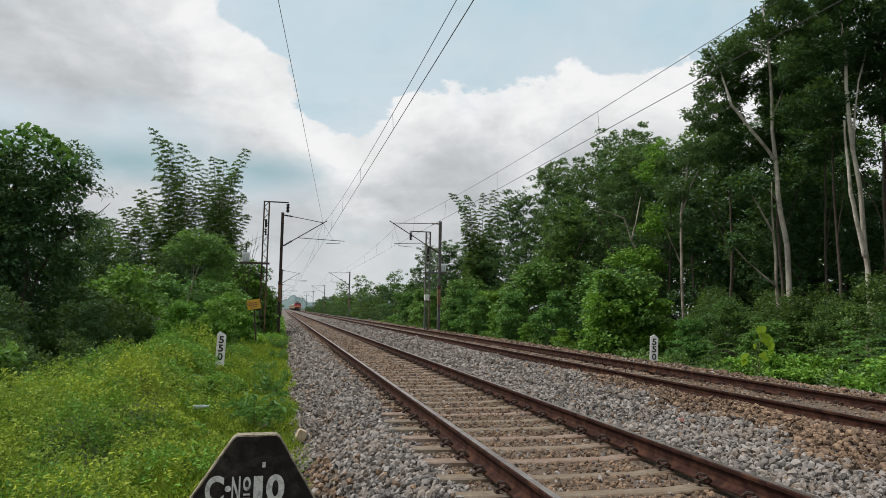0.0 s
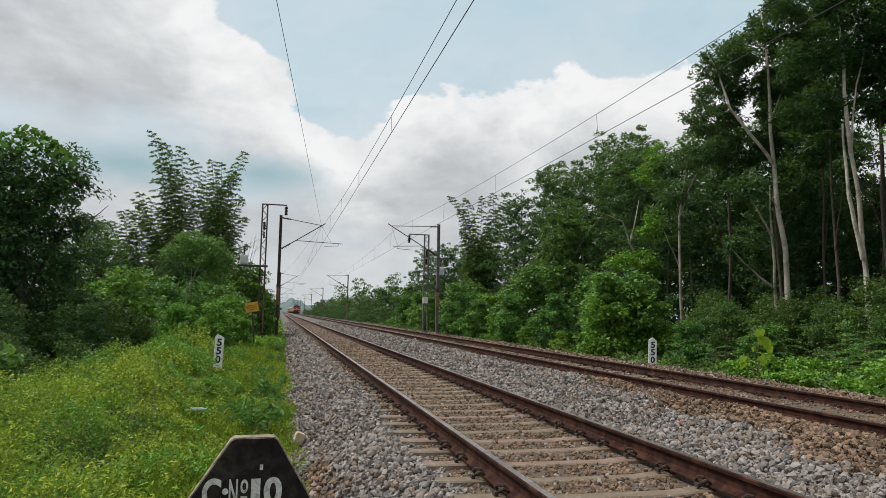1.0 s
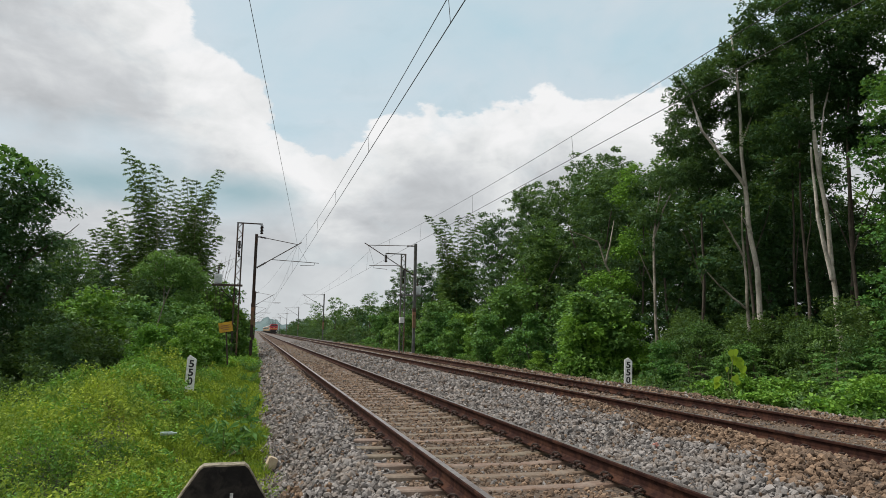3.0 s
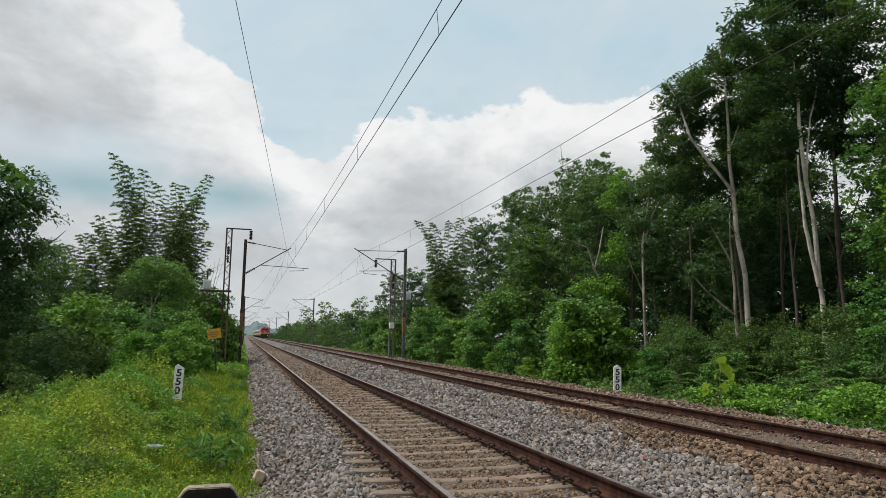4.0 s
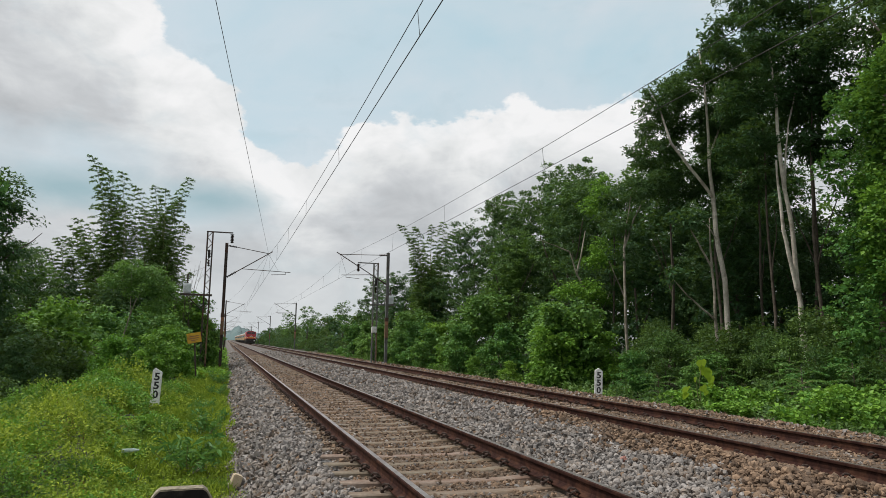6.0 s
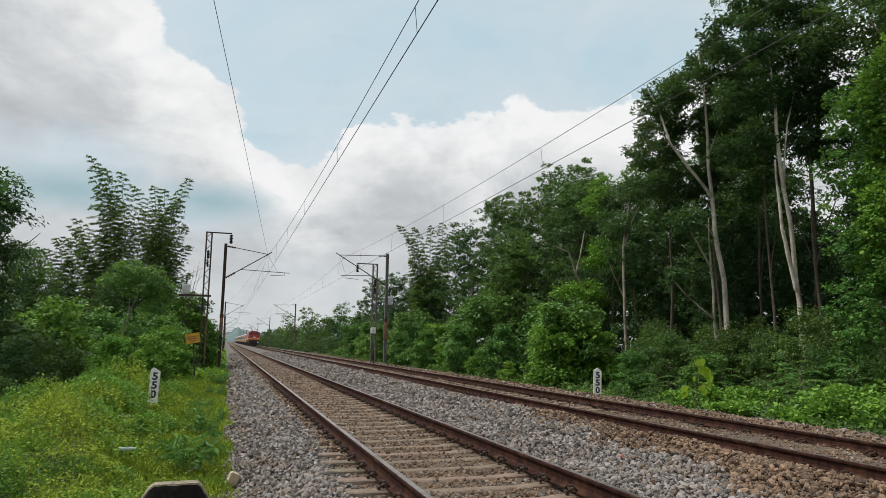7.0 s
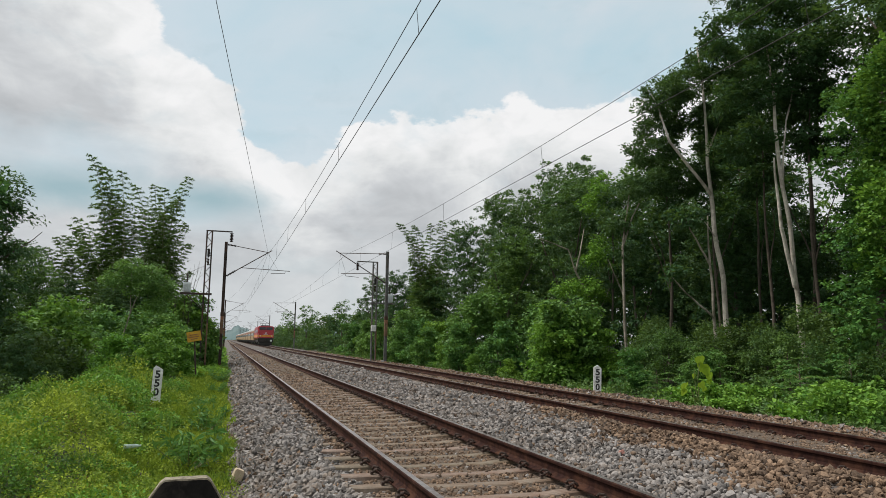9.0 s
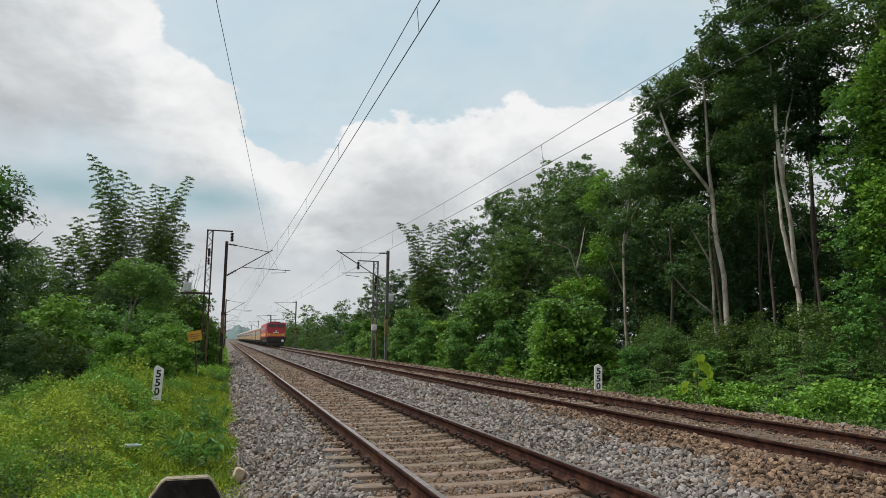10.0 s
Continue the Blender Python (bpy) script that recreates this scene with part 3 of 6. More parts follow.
def build_stones():
    rng = np.random.default_rng(4)
    gx, gy, gs = [], [], []
    bands = ((4.2, 9, 620, 0.055), (9, 14, 350, 0.072), (14, 24, 175, 0.09), (24, 42, 64, 0.12), (42, 90, 16, 0.16))
    for y0, y1, dens, size in bands:
        n = int((y1 - y0) * 11.0 * dens)
        gx.append(rng.uniform(-2.5, 8.5, n)), gy.append(rng.uniform(y0, y1, n))
        gs.append(size * rng.uniform(0.6, 1.35, n))
    x, y, s = (np.concatenate(a) for a in (gx, gy, gs))
    on_track = (np.abs(x) < 1.36) | (np.abs(x - TRACK_X[1]) < 1.36)
    rail = (np.abs(np.abs(x) - GAUGE) < 0.09) | (np.abs(np.abs(x - TRACK_X[1]) - GAUGE) < 0.09)
    on_sleeper = on_track & (np.abs((y - SLEEPER_Y0 + 0.3) % 0.6 - 0.3) < 0.088)
    beside = x < 1.25 * y - 1.6   # nothing heaped where the bank runs on behind
    keep = ~rail & beside & (~on_sleeper | (rng.random(len(x)) < np.interp(y, (7, 10, 13, 18, 26), (0.05, 0.14, 0.32, 0.66, 0.9)) + 0.75 * ((x < -0.98) & (y > 9))))
    x, y, s = x[keep], y[keep], s[keep]
    t0 = (np.abs(x) < 1.36) | (np.abs(x - TRACK_X[1]) < 1.36)
    s = np.where(t0, s * 0.72, s)
    z = bed_z(x, y) + np.where(t0, np.where((x < -0.98) & (y > 9.5), 0.02, -0.026), 0.004) + rng.uniform(-0.034, 0.034, len(x)) * np.where(t0, 0.6, 1.0)
    pile = 1.1 * np.clip((x - 2.55 - 0.12 * (y - 7) - 0.2 * np.sin(y * 1.9)) / 0.5, 0, 1) * (x < 4.4) * np.clip((17 - y) / 4, 0, 1)
    brown = np.where((np.abs(x) < 1.15) | (np.abs(x - TRACK_X[1]) < 1.3), 0.9, 0.06) + pile + 0.7 * ((x < -2.1) & (y < 8)) + 0.8 * (x > 6.3)
    pick = rng.random(len(x)) < brown
    stones("grey_ballast_stones", rng, x[~pick], y[~pick], z[~pick], s[~pick], M["stone_grey"], "loose grey crushed granite on the track shoulders")
    stones("brown_ballast_stones", rng, x[pick], y[pick], z[pick], s[pick], M["stone_brown"], "rust-brown dusty crushed stone between the rails")


# ---- tracks ----
SLEEPER_Y0 = 5.80
RAIL = [(-0.075, 0.0), (0.075, 0.0), (0.075, 0.012), (0.02, 0.03), (0.0085, 0.05), (0.0085, 0.125), (0.034, 0.137), (0.036, 0.162), (0.028, 0.172),
        (-0.028, 0.172), (-0.036, 0.162), (-0.034, 0.137), (-0.0085, 0.125), (-0.0085, 0.05), (-0.02, 0.03), (-0.075, 0.012)]


def rail_mesh():
    bm = extrude_profile(RAIL, -30, 1200, 60)
    bm.normal_update()
    for f in bm.faces:
        if f.normal.z > 0.75 and f.calc_center_median().z > 0.165:
            f.material_index = 1
    me = bpy.data.meshes.new("rail")
    bm.to_mesh(me)
    bm.free()
    me.materials.append(M["rust"]), me.materials.append(M["railtop"])
    return me


def sleeper_mesh():
    bm = bmesh.new()
    prof = ((-1.375, 0.0), (-0.9, -0.004), (-0.45, -0.035), (0.45, -0.035), (0.9, -0.004), (1.375, 0.0))
    rows = []
    for x, z in prof:
        rows.append([bm.verts.new((x, a, b)) for a, b in ((-0.125, -0.2), (-0.085, z - 0.012), (-0.07, z), (0.07, z), (0.085, z - 0.012), (0.125, -0.2))])
    for a, b in zip(rows, rows[1:]):
        for i in range(5):
            bm.faces.new((a[i], b[i], b[i + 1], a[i + 1]))
    bm.faces.new(rows[0]), bm.faces.new(list(reversed(rows[-1])))
    bmesh.ops.recalc_face_normals(bm, faces=bm.faces)
    me = bpy.data.meshes.new("sleeper")
    bm.to_mesh(me)
    bm.free()
    me.materials.append(M["concrete"])
    return me


def clip_mesh():
    """A sprung clip: a bent round bar looping up from its shoulder and down on the rail foot."""
    pts = [(0.0, -0.055, 0.012), (0.035, -0.055, 0.02), (0.055, -0.05, 0.055), (0.05, -0.02, 0.075), (0.01, -0.005, 0.07), (-0.025, 0.005, 0.04),
           (-0.03, 0.025, 0.025), (-0.01, 0.05, 0.04), (0.03, 0.055, 0.06), (0.055, 0.04, 0.045), (0.06, 0.01, 0.02)]
    v, f = tube_arrays(pts, [0.013] * len(pts), 6)
    bv = CUBE_V * np.array((0.014, 0.03, 0.016)) + np.array((0.075, 0.0, 0.014))
    v, f = join_arrays(((v, f), (bv, CUBE_F)))
    me = mesh_np("clip", v, f)
    me.materials.append(M["clip"])
    return me


def build_tracks():
    rails, slm, clm = rail_mesh(), sleeper_mesh(), clip_mesh()
    for x0 in TRACK_X:
        tr = thing("railway_track", "broad-gauge track with rust-brown rails on concrete sleepers", "track", "tracks", "structure", pose(x0, 0, 0))
        for s in (-1, 1):
            part("rail", rails, None, tr, "rust-brown steel rail with worn bright head", m=pose(s * GAUGE, 0, 0.008))
        for k in range(-8, 110):
            y = SLEEPER_Y0 + 0.6 * k
            sl = part("sleeper", slm, None, tr, m=pose(random.uniform(-0.02, 0.02), y, -0.004 + random.uniform(-0.008, 0.004), 0, 0, random.uniform(-0.6, 0.6)))
            if k < 32:
                for s in (-1, 1):
                    for side in (-1, 1):
                        part("clip", clm, None, sl, m=pose(s * GAUGE + side * 0.075, 0, 0.0, 0, 0, 0 if side > 0 else 180))
        bm = bmesh.new()
        for k in range(110, 330):
            box(bm, (0, SLEEPER_Y0 + 0.6 * k, -0.06), (2.75, 0.17, 0.12))
        tagged(part("sleepers_far_off", bm, M["concrete"], tr), kind="stuff")


# ---- overhead line ----
SPAN = 67.5
MAST_Y = 45.0


def insulator_bm(a, b, r=0.06, n=6):
    """A ribbed insulator between a and b."""
    bm = bmesh.new()
    a, b = Vector(a), Vector(b)
    rod(bm, a, b, r * 0.45, 8)
    for i in range(n):
        c = a.lerp(b, (i + 0.5) / n)
        d = (b - a).normalized() * (b - a).length / n * 0.28
        rod(bm, c - d, c + d, r, 10, r * 0.6)
    return bm


def cantilever_mast(name, side, label):
    """A steel mast with a hinged bracket over the track. side: +1 when the track lies towards +X."""
    t = thing(name, label, "railway mast", "overhead line masts")
    bm = bmesh.new()
    for sx in (-1, 1):
        box(bm, (sx * 0.085, 0, 3.5), (0.014, 0.16, 8.0))
    box(bm, (0, 0, 3.5), (0.16, 0.012, 8.0))
    part("mast_post", bm, M["mast_dark"] if side > 0 else M["mast_steel"], t)
    part("rust_band", boxbm((0, 0, 2.3), (0.205, 0.185, 1.1)), M["rusty_base"], t, "rusty orange lower section")
    part("mast_plate", boxbm((0, -0.1, 2.75), (0.2, 0.02, 0.3), 0.006), M["clay"], t, "small rust-stained plate")
    s = side
    tip, tz, foot, r0, r1, rz = (2.58, 6.92, 5.34, 0.95, 4.0, 5.9) if s > 0 else (3.27, 7.20, 5.34, 1.2, 3.15, 5.95)
    part("top_insulator", insulator_bm((s * 0.10, 0, 7.33), (s * 0.62, 0, 7.33 + (tz - 7.28) * 0.2), 0.075), M["insulator"], t)
    part("stay_tube", rodbm((s * 0.62, 0, 7.33 + (tz - 7.28) * 0.2), (s * tip, 0, tz + 0.03), 0.022), M["mast_dark"], t)
    a, b = Vector((s * 0.1, 0, foot)), Vector((s * (tip + 0.25), 0, tz + 0.17))
    part("bracket_insulator", insulator_bm(a, a.lerp(b, 0.2), 0.08), M["insulator"], t)
    part("bracket_tube", rodbm(a.lerp(b, 0.2), b, 0.03), M["mast_dark"], t)
    part("registration_tube", rodbm((s * r0, 0, rz), (s * r1, 0, rz - 0.1), 0.02), M["mast_dark"], t)
    bm = rodbm((s * (r1 - 0.3), 0, rz - 0.09), (s * (r1 - 0.3), 0, rz - 0.24), 0.013)
    rod(bm, (s * (r1 - 0.3), 0, rz - 0.24), (s * (r1 - 1.2), 0, rz - 0.30), 0.016)
    part("steady_arm", bm, M["mast_dark"], t)
    part("drop_stay", rodbm((s * tip, 0, tz), (s * (tip - 0.05 + (0.7 if s > 0 else -0.4)), 0, rz - 0.04), 0.007, 5), M["mast_dark"], t)
    part("clamp", boxbm((0, -0.02, 2.95), (0.24, 0.2, 0.26), 0.02), M["mast_dark"], t, "dark clamp band")
    return t


def lattice_mast(name, side, label, height=7.85, plate_z=4.05, reach=1.45):
    """A lattice mast with a top arm, a hanging insulator and a transformer on a platform. side: where the top arm points."""
    t = thing(name, label, "railway mast", "transformer masts")
    w = 0.15
    mt = M["mast_dark"] if side > 0 else M["mast_steel"]
    for sx in (-1, 1):
        part("chord", boxbm((sx * w, 0, height / 2 - 0.5), (0.085, 0.14, height + 1.0)), mt, t)
    n = 22
    for i in range(n):
        z0, z1 = height * i / n, height * (i + 1) / n
        a = -w if i % 2 else w
        part("lacing_bar", rodbm((a, -0.055, z0), (-a, -0.055, z1), 0.022, 5), mt, t)
    part("rusty_foot", boxbm((w, -0.03, 1.2), (0.082, 0.152, 2.3)), M["rusty_base"], t, "rusty orange foot of the chord")
    s = side
    part("top_arm", boxbm((s * 0.55, 0, height), (1.5, 0.07, 0.07)), mt, t)
    part("top_insulator", insulator_bm((s * 1.26, 0, height - 0.08), (s * 1.26, 0, height - 0.62), 0.12, 6), M["insulator"], t)
    part("switch_head", boxbm((0.0, -0.1, height - 1.35), (0.14, 0.18, 0.5), 0.03), M["loco_dark"], t)
    part("isolator", insulator_bm((0.0, -0.12, height - 1.7), (0.0, -0.12, height - 2.1), 0.08, 4), M["insulator"], t)
    part("platform", boxbm((-s * reach / 2 + s * 0.15, 0, plate_z), (reach + 0.3, 0.5, 0.1)), mt, t)
    part("platform_brace", rodbm((-s * 0.1, 0, plate_z - 1.0), (-s * (reach - 0.3), 0, plate_z - 0.05), 0.025, 6), mt, t)
    tk = part("transformer_tank", boxbm((-s * (reach - 0.35), 0, plate_z + 0.36), (0.44, 0.42, 0.58), 0.04), M["grey_box"], t, "pale grey transformer tank")
    for i in range(5):
        part("cooling_fin", boxbm((-s * (reach - 0.35) - 0.16 + 0.08 * i, -0.235, plate_z + 0.36), (0.02, 0.05, 0.44)), M["grey_box"], tk)
    part("bushing", insulator_bm((-s * (reach - 0.35), 0, plate_z + 0.66), (-s * (reach - 0.35), 0, plate_z + 1.2), 0.07, 5), M["insulator"], t)
    part("lead_wire", rodbm((-s * (reach - 0.35), 0, plate_z + 1.2), (-s * 0.1, 0, height - 2.1), 0.008, 5), M["wire"], t)
    return t


def wire(name, pts, r, label, group="overhead wires"):
    v, f = tube_arrays(pts, [r] * len(pts), 5)
    return tagged(part(name, mesh_np(name, v, f), M["wire"], smooth=True), label, "wire", group)


def build_line():
    ml = cantilever_mast("overhead_mast", 1, "dark steel mast with bracket over the track, in bushes")
    ml.matrix_basis = pose(-2.86, MAST_Y, 0)
    mr = cantilever_mast("overhead_mast", -1, "grey steel mast with bracket beside the wood")
    mr.matrix_basis = pose(7.68, MAST_Y + 0.6, 0)
    for i in range(1, 8):
        copy_thing(ml, pose(-2.86, MAST_Y + SPAN * i, 0))
        copy_thing(mr, pose(7.95, MAST_Y + SPAN * i + 0.6, 0))
    copy_thing(ml, pose(-2.86, MAST_Y - SPAN, 0))
    copy_thing(mr, pose(7.95, MAST_Y - SPAN, 0))
    lattice_mast("transformer_mast", 1, "rusty lattice mast carrying a small transformer on a platform").matrix_basis = pose(-3.82, 43, 0)
    lattice_mast("transformer_mast", -1, "grey lattice mast with transformer and white control box", 6.95, 4.05, 1.42).matrix_basis = pose(7.25, 47.5, 0)
    tagged(part("control_box", boxbm((0, 0, 0), (0.34, 0.22, 0.42), 0.02), M["white_paint"], m=pose(7.2, 47.32, 2.3)), "white metal control box fixed to a lattice mast", "control box")
    # ends: sideways place of the carrying and the contact wire at alternate masts; then their heights and the sag
    for cat, con, zc, zw, sag, first, step in (((-0.50, -0.28), (-0.40, -0.32), 6.88, 5.53, 1.02, 15.3, 6.9), ((4.32, 4.70), (4.56, 4.60), 7.06, 5.73, 0.84, 14.9, 8.1)):
        for i in range(-1, 7):
            y0, y1 = MAST_Y + SPAN * i, MAST_Y + SPAN * (i + 1)
            (ca, cb), (wa, wb) = (cat, con) if i % 2 else (cat[::-1], con[::-1])

            def spot(y):
                u = (y - y0) / (y1 - y0)
                return (ca + (cb - ca) * u, y, zc - 4 * sag * u * (1 - u)), (wa + (wb - wa) * u, y, zw - 4 * 0.03 * u * (1 - u))
            ys = np.linspace(y0, y1, 27)
            wire("catenary_wire", [spot(y)[0] for y in ys], 0.0065, "dark sagging catenary wire above the track")
            wire("contact_wire", [spot(y)[1] for y in ys], 0.0075, "dark taut contact wire above the track")
            k = math.ceil((y0 - first) / step)
            while i < 3 and first + k * step < y1 - 1:
                a, b = spot(first + k * step)
                wire("dropper", [b, a], 0.0045, "thin vertical dropper between two overhead wires", "droppers")
                k += 1
    wire("anchor_wire", [(-0.29, MAST_Y, 6.95), (-2.55, 18, 7.15), (-3.03, 12.3, 7.2), (-5.9, -22, 7.5)], 0.0065, "dark wire running from the mast bracket overhead")
    wire("anchor_wire", [(-0.29, MAST_Y, 6.92), (-1.4, MAST_Y + SPAN * 0.5, 6.75), (-2.7, MAST_Y + SPAN, 7.2)], 0.0065, "dark wire running from the mast bracket along the line")


# ---- lineside things ----
def letters(text, width, height, material, parent, m, bold=0.02):
    """Raised characters of the given width and height, standing about the point m."""
    cu = bpy.data.curves.new("lettering", "FONT")
    cu.body, cu.size, cu.extrude, cu.offset = text, 1.0, 0.0, bold
    ob = new("lettering", cu)
    me = bpy.data.meshes.new_from_object(ob.evaluated_get(bpy.context.evaluated_depsgraph_get()))
    bpy.data.objects.remove(ob)
    me.materials.clear()
    co = np.array([v.co for v in me.vertices])
    lo, hi = co.min(0), co.max(0)
    for v in me.vertices:
        v.co = ((v.co.x - (lo[0] + hi[0]) / 2) * width / (hi[0] - lo[0]), (v.co.y - (lo[1] + hi[1]) / 2) * height / (hi[1] - lo[1]), 0.0)
    return part("lettering", me, material, parent, m=m)


def build_curve_board():
    """A concrete board with sloping shoulders."""
    t = thing("curve_marker_stone", "black-painted concrete curve marker with white lettering in ballast edge", "marker stone", m=pose(-2.822, 5.2, -0.175, 0, 0, 3) @ Matrix.Diagonal((1.12, 1.12, 1.12, 1)))
    bm = bmesh.new()
    out = [(-0.46, -0.5), (0.46, -0.5), (0.46, 0.0), (0.40, 0.14), (0.150, 0.565), (0.125, 0.585), (-0.118, 0.585), (-0.145, 0.565), (-0.43, 0.14), (-0.46, 0.05)]
    a = [bm.verts.new((x, -0.05, z)) for x, z in out]
    b = [bm.verts.new((x, 0.06, z)) for x, z in out]
    bm.faces.new(a), bm.faces.new(list(reversed(b)))
    n = len(out)
    for i in range(n):
        f = bm.faces.new((a[i], b[i], b[(i + 1) % n], a[(i + 1) % n]))
        f.material_index = 1
    bmesh.ops.recalc_face_normals(bm, faces=bm.faces)
    bmesh.ops.bevel(bm, geom=[e for e in bm.edges if abs((e.verts[0].co - e.verts[1].co).y) < 0.01], offset=0.007, segments=2, affect="EDGES", material=1)
    part("board", bm, [M["board_black"], M["lichen"]], t)
    fy = -0.0535
    letters("C", 0.112, 0.178, M["letter"], t, pose(-0.240, fy, 0.256, 90), 0.035)
    part("painted_dot", rodbm((-0.160, -0.050, 0.262), (-0.160, -0.0535, 0.262), 0.019, 14), M["letter"], t)
    letters("N", 0.052, 0.160, M["letter"], t, pose(-0.112, fy, 0.255, 90), 0.02)
    letters("o", 0.046, 0.085, M["letter"], t, pose(-0.047, fy, 0.288, 90), 0.02)
    for z in (0.222, 0.196):
        part("painted_dash", boxbm((-0.047, -0.052, z), (0.040, 0.003, 0.011)), M["letter"], t)
    letters("1", 0.056, 0.165, M["letter"], t, pose(0.022, fy, 0.250, 90), 0.035)
    letters("0", 0.112, 0.172, M["letter"], t, pose(0.128, fy, 0.252, 90), 0.035)
    part("paint_chip", boxbm((0.052, -0.0515, 0.40), (0.020, 0.003, 0.034), 0.0012), M["letter"], t, "chip of bare white under the paint")


def number_post(m, point):
    t = thing("hectometre_post", "white concrete post with black figures 550 among weeds", "marker post", "550 posts", m=m)
    bm = bmesh.new()
    w = 0.115
    out = [(-w, -0.6), (w, -0.6), (w, 0.70), (point, 0.80), (-w, 0.73)]
    a, b = [bm.verts.new((x, -0.04, z)) for x, z in out], [bm.verts.new((x, 0.04, z)) for x, z in out]
    bm.faces.new(a), bm.faces.new(list(reversed(b)))
    for i in range(5):
        bm.faces.new((a[i], b[i], b[(i + 1) % 5], a[(i + 1) % 5]))
    bmesh.ops.recalc_face_normals(bm, faces=bm.faces)
    bmesh.ops.bevel(bm, geom=list(bm.edges), offset=0.008, segments=2, affect="EDGES")
    part("post", bm, M["white_paint"], t)
    for c, z in (("5", 0.585), ("5", 0.365), ("0", 0.145)):
        letters(c, 0.125, 0.19, M["black_paint"], t, pose(0, -0.0435, z, 90), 0.03)


def build_signs():
    number_post(pose(-4.21, 19, -0.06, 0, 2, 2), -0.06)
    number_post(pose(8.2, 18.75, 0.0, 0, 1.5, -18), 0.0)
    t = thing("warning_board", "faded yellow board on a leaning thin iron post", "sign board", m=pose(-3.80, 34, -0.45, 0, -5, 6))
    part("post", rodbm((0, 0, 0), (0, 0, 2.0), 0.035), M["mast_dark"], t)
    bd = part("board", boxbm((-0.02, -0.05, 1.98), (0.62, 0.03, 0.46), 0.01, ry=-6), M["yellow"], t, "yellow board with unreadable dark lines")
    for z, w in ((2.06, 0.40), (1.96, 0.44), (1.87, 0.30)):
        part("painted_line", boxbm((-0.02, -0.068, z), (w, 0.006, 0.035), ry=-6), M["clay"], bd)
    bm = bmesh.new()
    rod(bm, (-0.10, 0, 0), (0.06, 0, 0), 0.03, 12)
    rod(bm, (0.06, 0, 0), (0.115, 0, 0), 0.03, 12, 0.012)
    rod(bm, (0.115, 0, 0), (0.135, 0, 0), 0.016, 10)
    tagged(part("plastic_bottle", bm, M["litter"], m=pose(-3.86, 11.4, float(ground_z(-3.86, 11.4)) + 0.26, 0, 0, 12)), "empty pale plastic bottle lying on grass", "bottle")
    bm = boxbm((0, 0, 0), (0.13, 0.10, 0.17), 0.012)
    bmesh.ops.subdivide_edges(bm, edges=list(bm.edges), cuts=1)
    for v in bm.verts:
        v.co *= 1 + 0.16 * noise.noise(v.co * 11)
    tagged(part("pale_stone_block", bm, M["pale_rock"], m=pose(-2.36, 9.8, -0.36, 10, 20, 15)), "pale sandy stone block lying at the ballast foot", "stone")
    bm = bmesh.new()
    bmesh.ops.create_icosphere(bm, subdivisions=2, radius=0.045)
    for v in bm.verts:
        v.co *= 1 + 0.5 * noise.noise(v.co * 30)
    tagged(part("red_stone", bm, M["red_scrap"], m=pose(2.32, 7.95, 0.05)), "small faded red stone lying on the ballast", "stone")
    bm = boxbm((0, 0, 0), (0.2, 0.02, 0.13), 0.006, 0, 24)
    box(bm, (0.06, 0.05, -0.02), (0.13, 0.02, 0.1), 0.005, 30, -30)
    tagged(part("clay_scrap", bm, M["clay"], m=pose(-7.0, 17.5, float(ground_z(-7.0, 17.5)) + 0.42, 0, 0, 10)), "rust-coloured broken scrap lying in the weeds", "scrap")


# ---- train ----
def bogie(parent, y, n=3):
    b = part("bogie", boxbm((0, y, 0.78), (2.3, 1.9 * n - 1.2, 0.34), 0.05), M["loco_dark"], parent)
    for i in range(n):
        yy = y + (i - (n - 1) / 2) * 1.85
        for s in (-1, 1):
            part("wheel", rodbm((s * GAUGE - 0.065, yy, 0.64), (s * GAUGE + 0.065, yy, 0.64), 0.46, 18), M["loco_dark"], b)


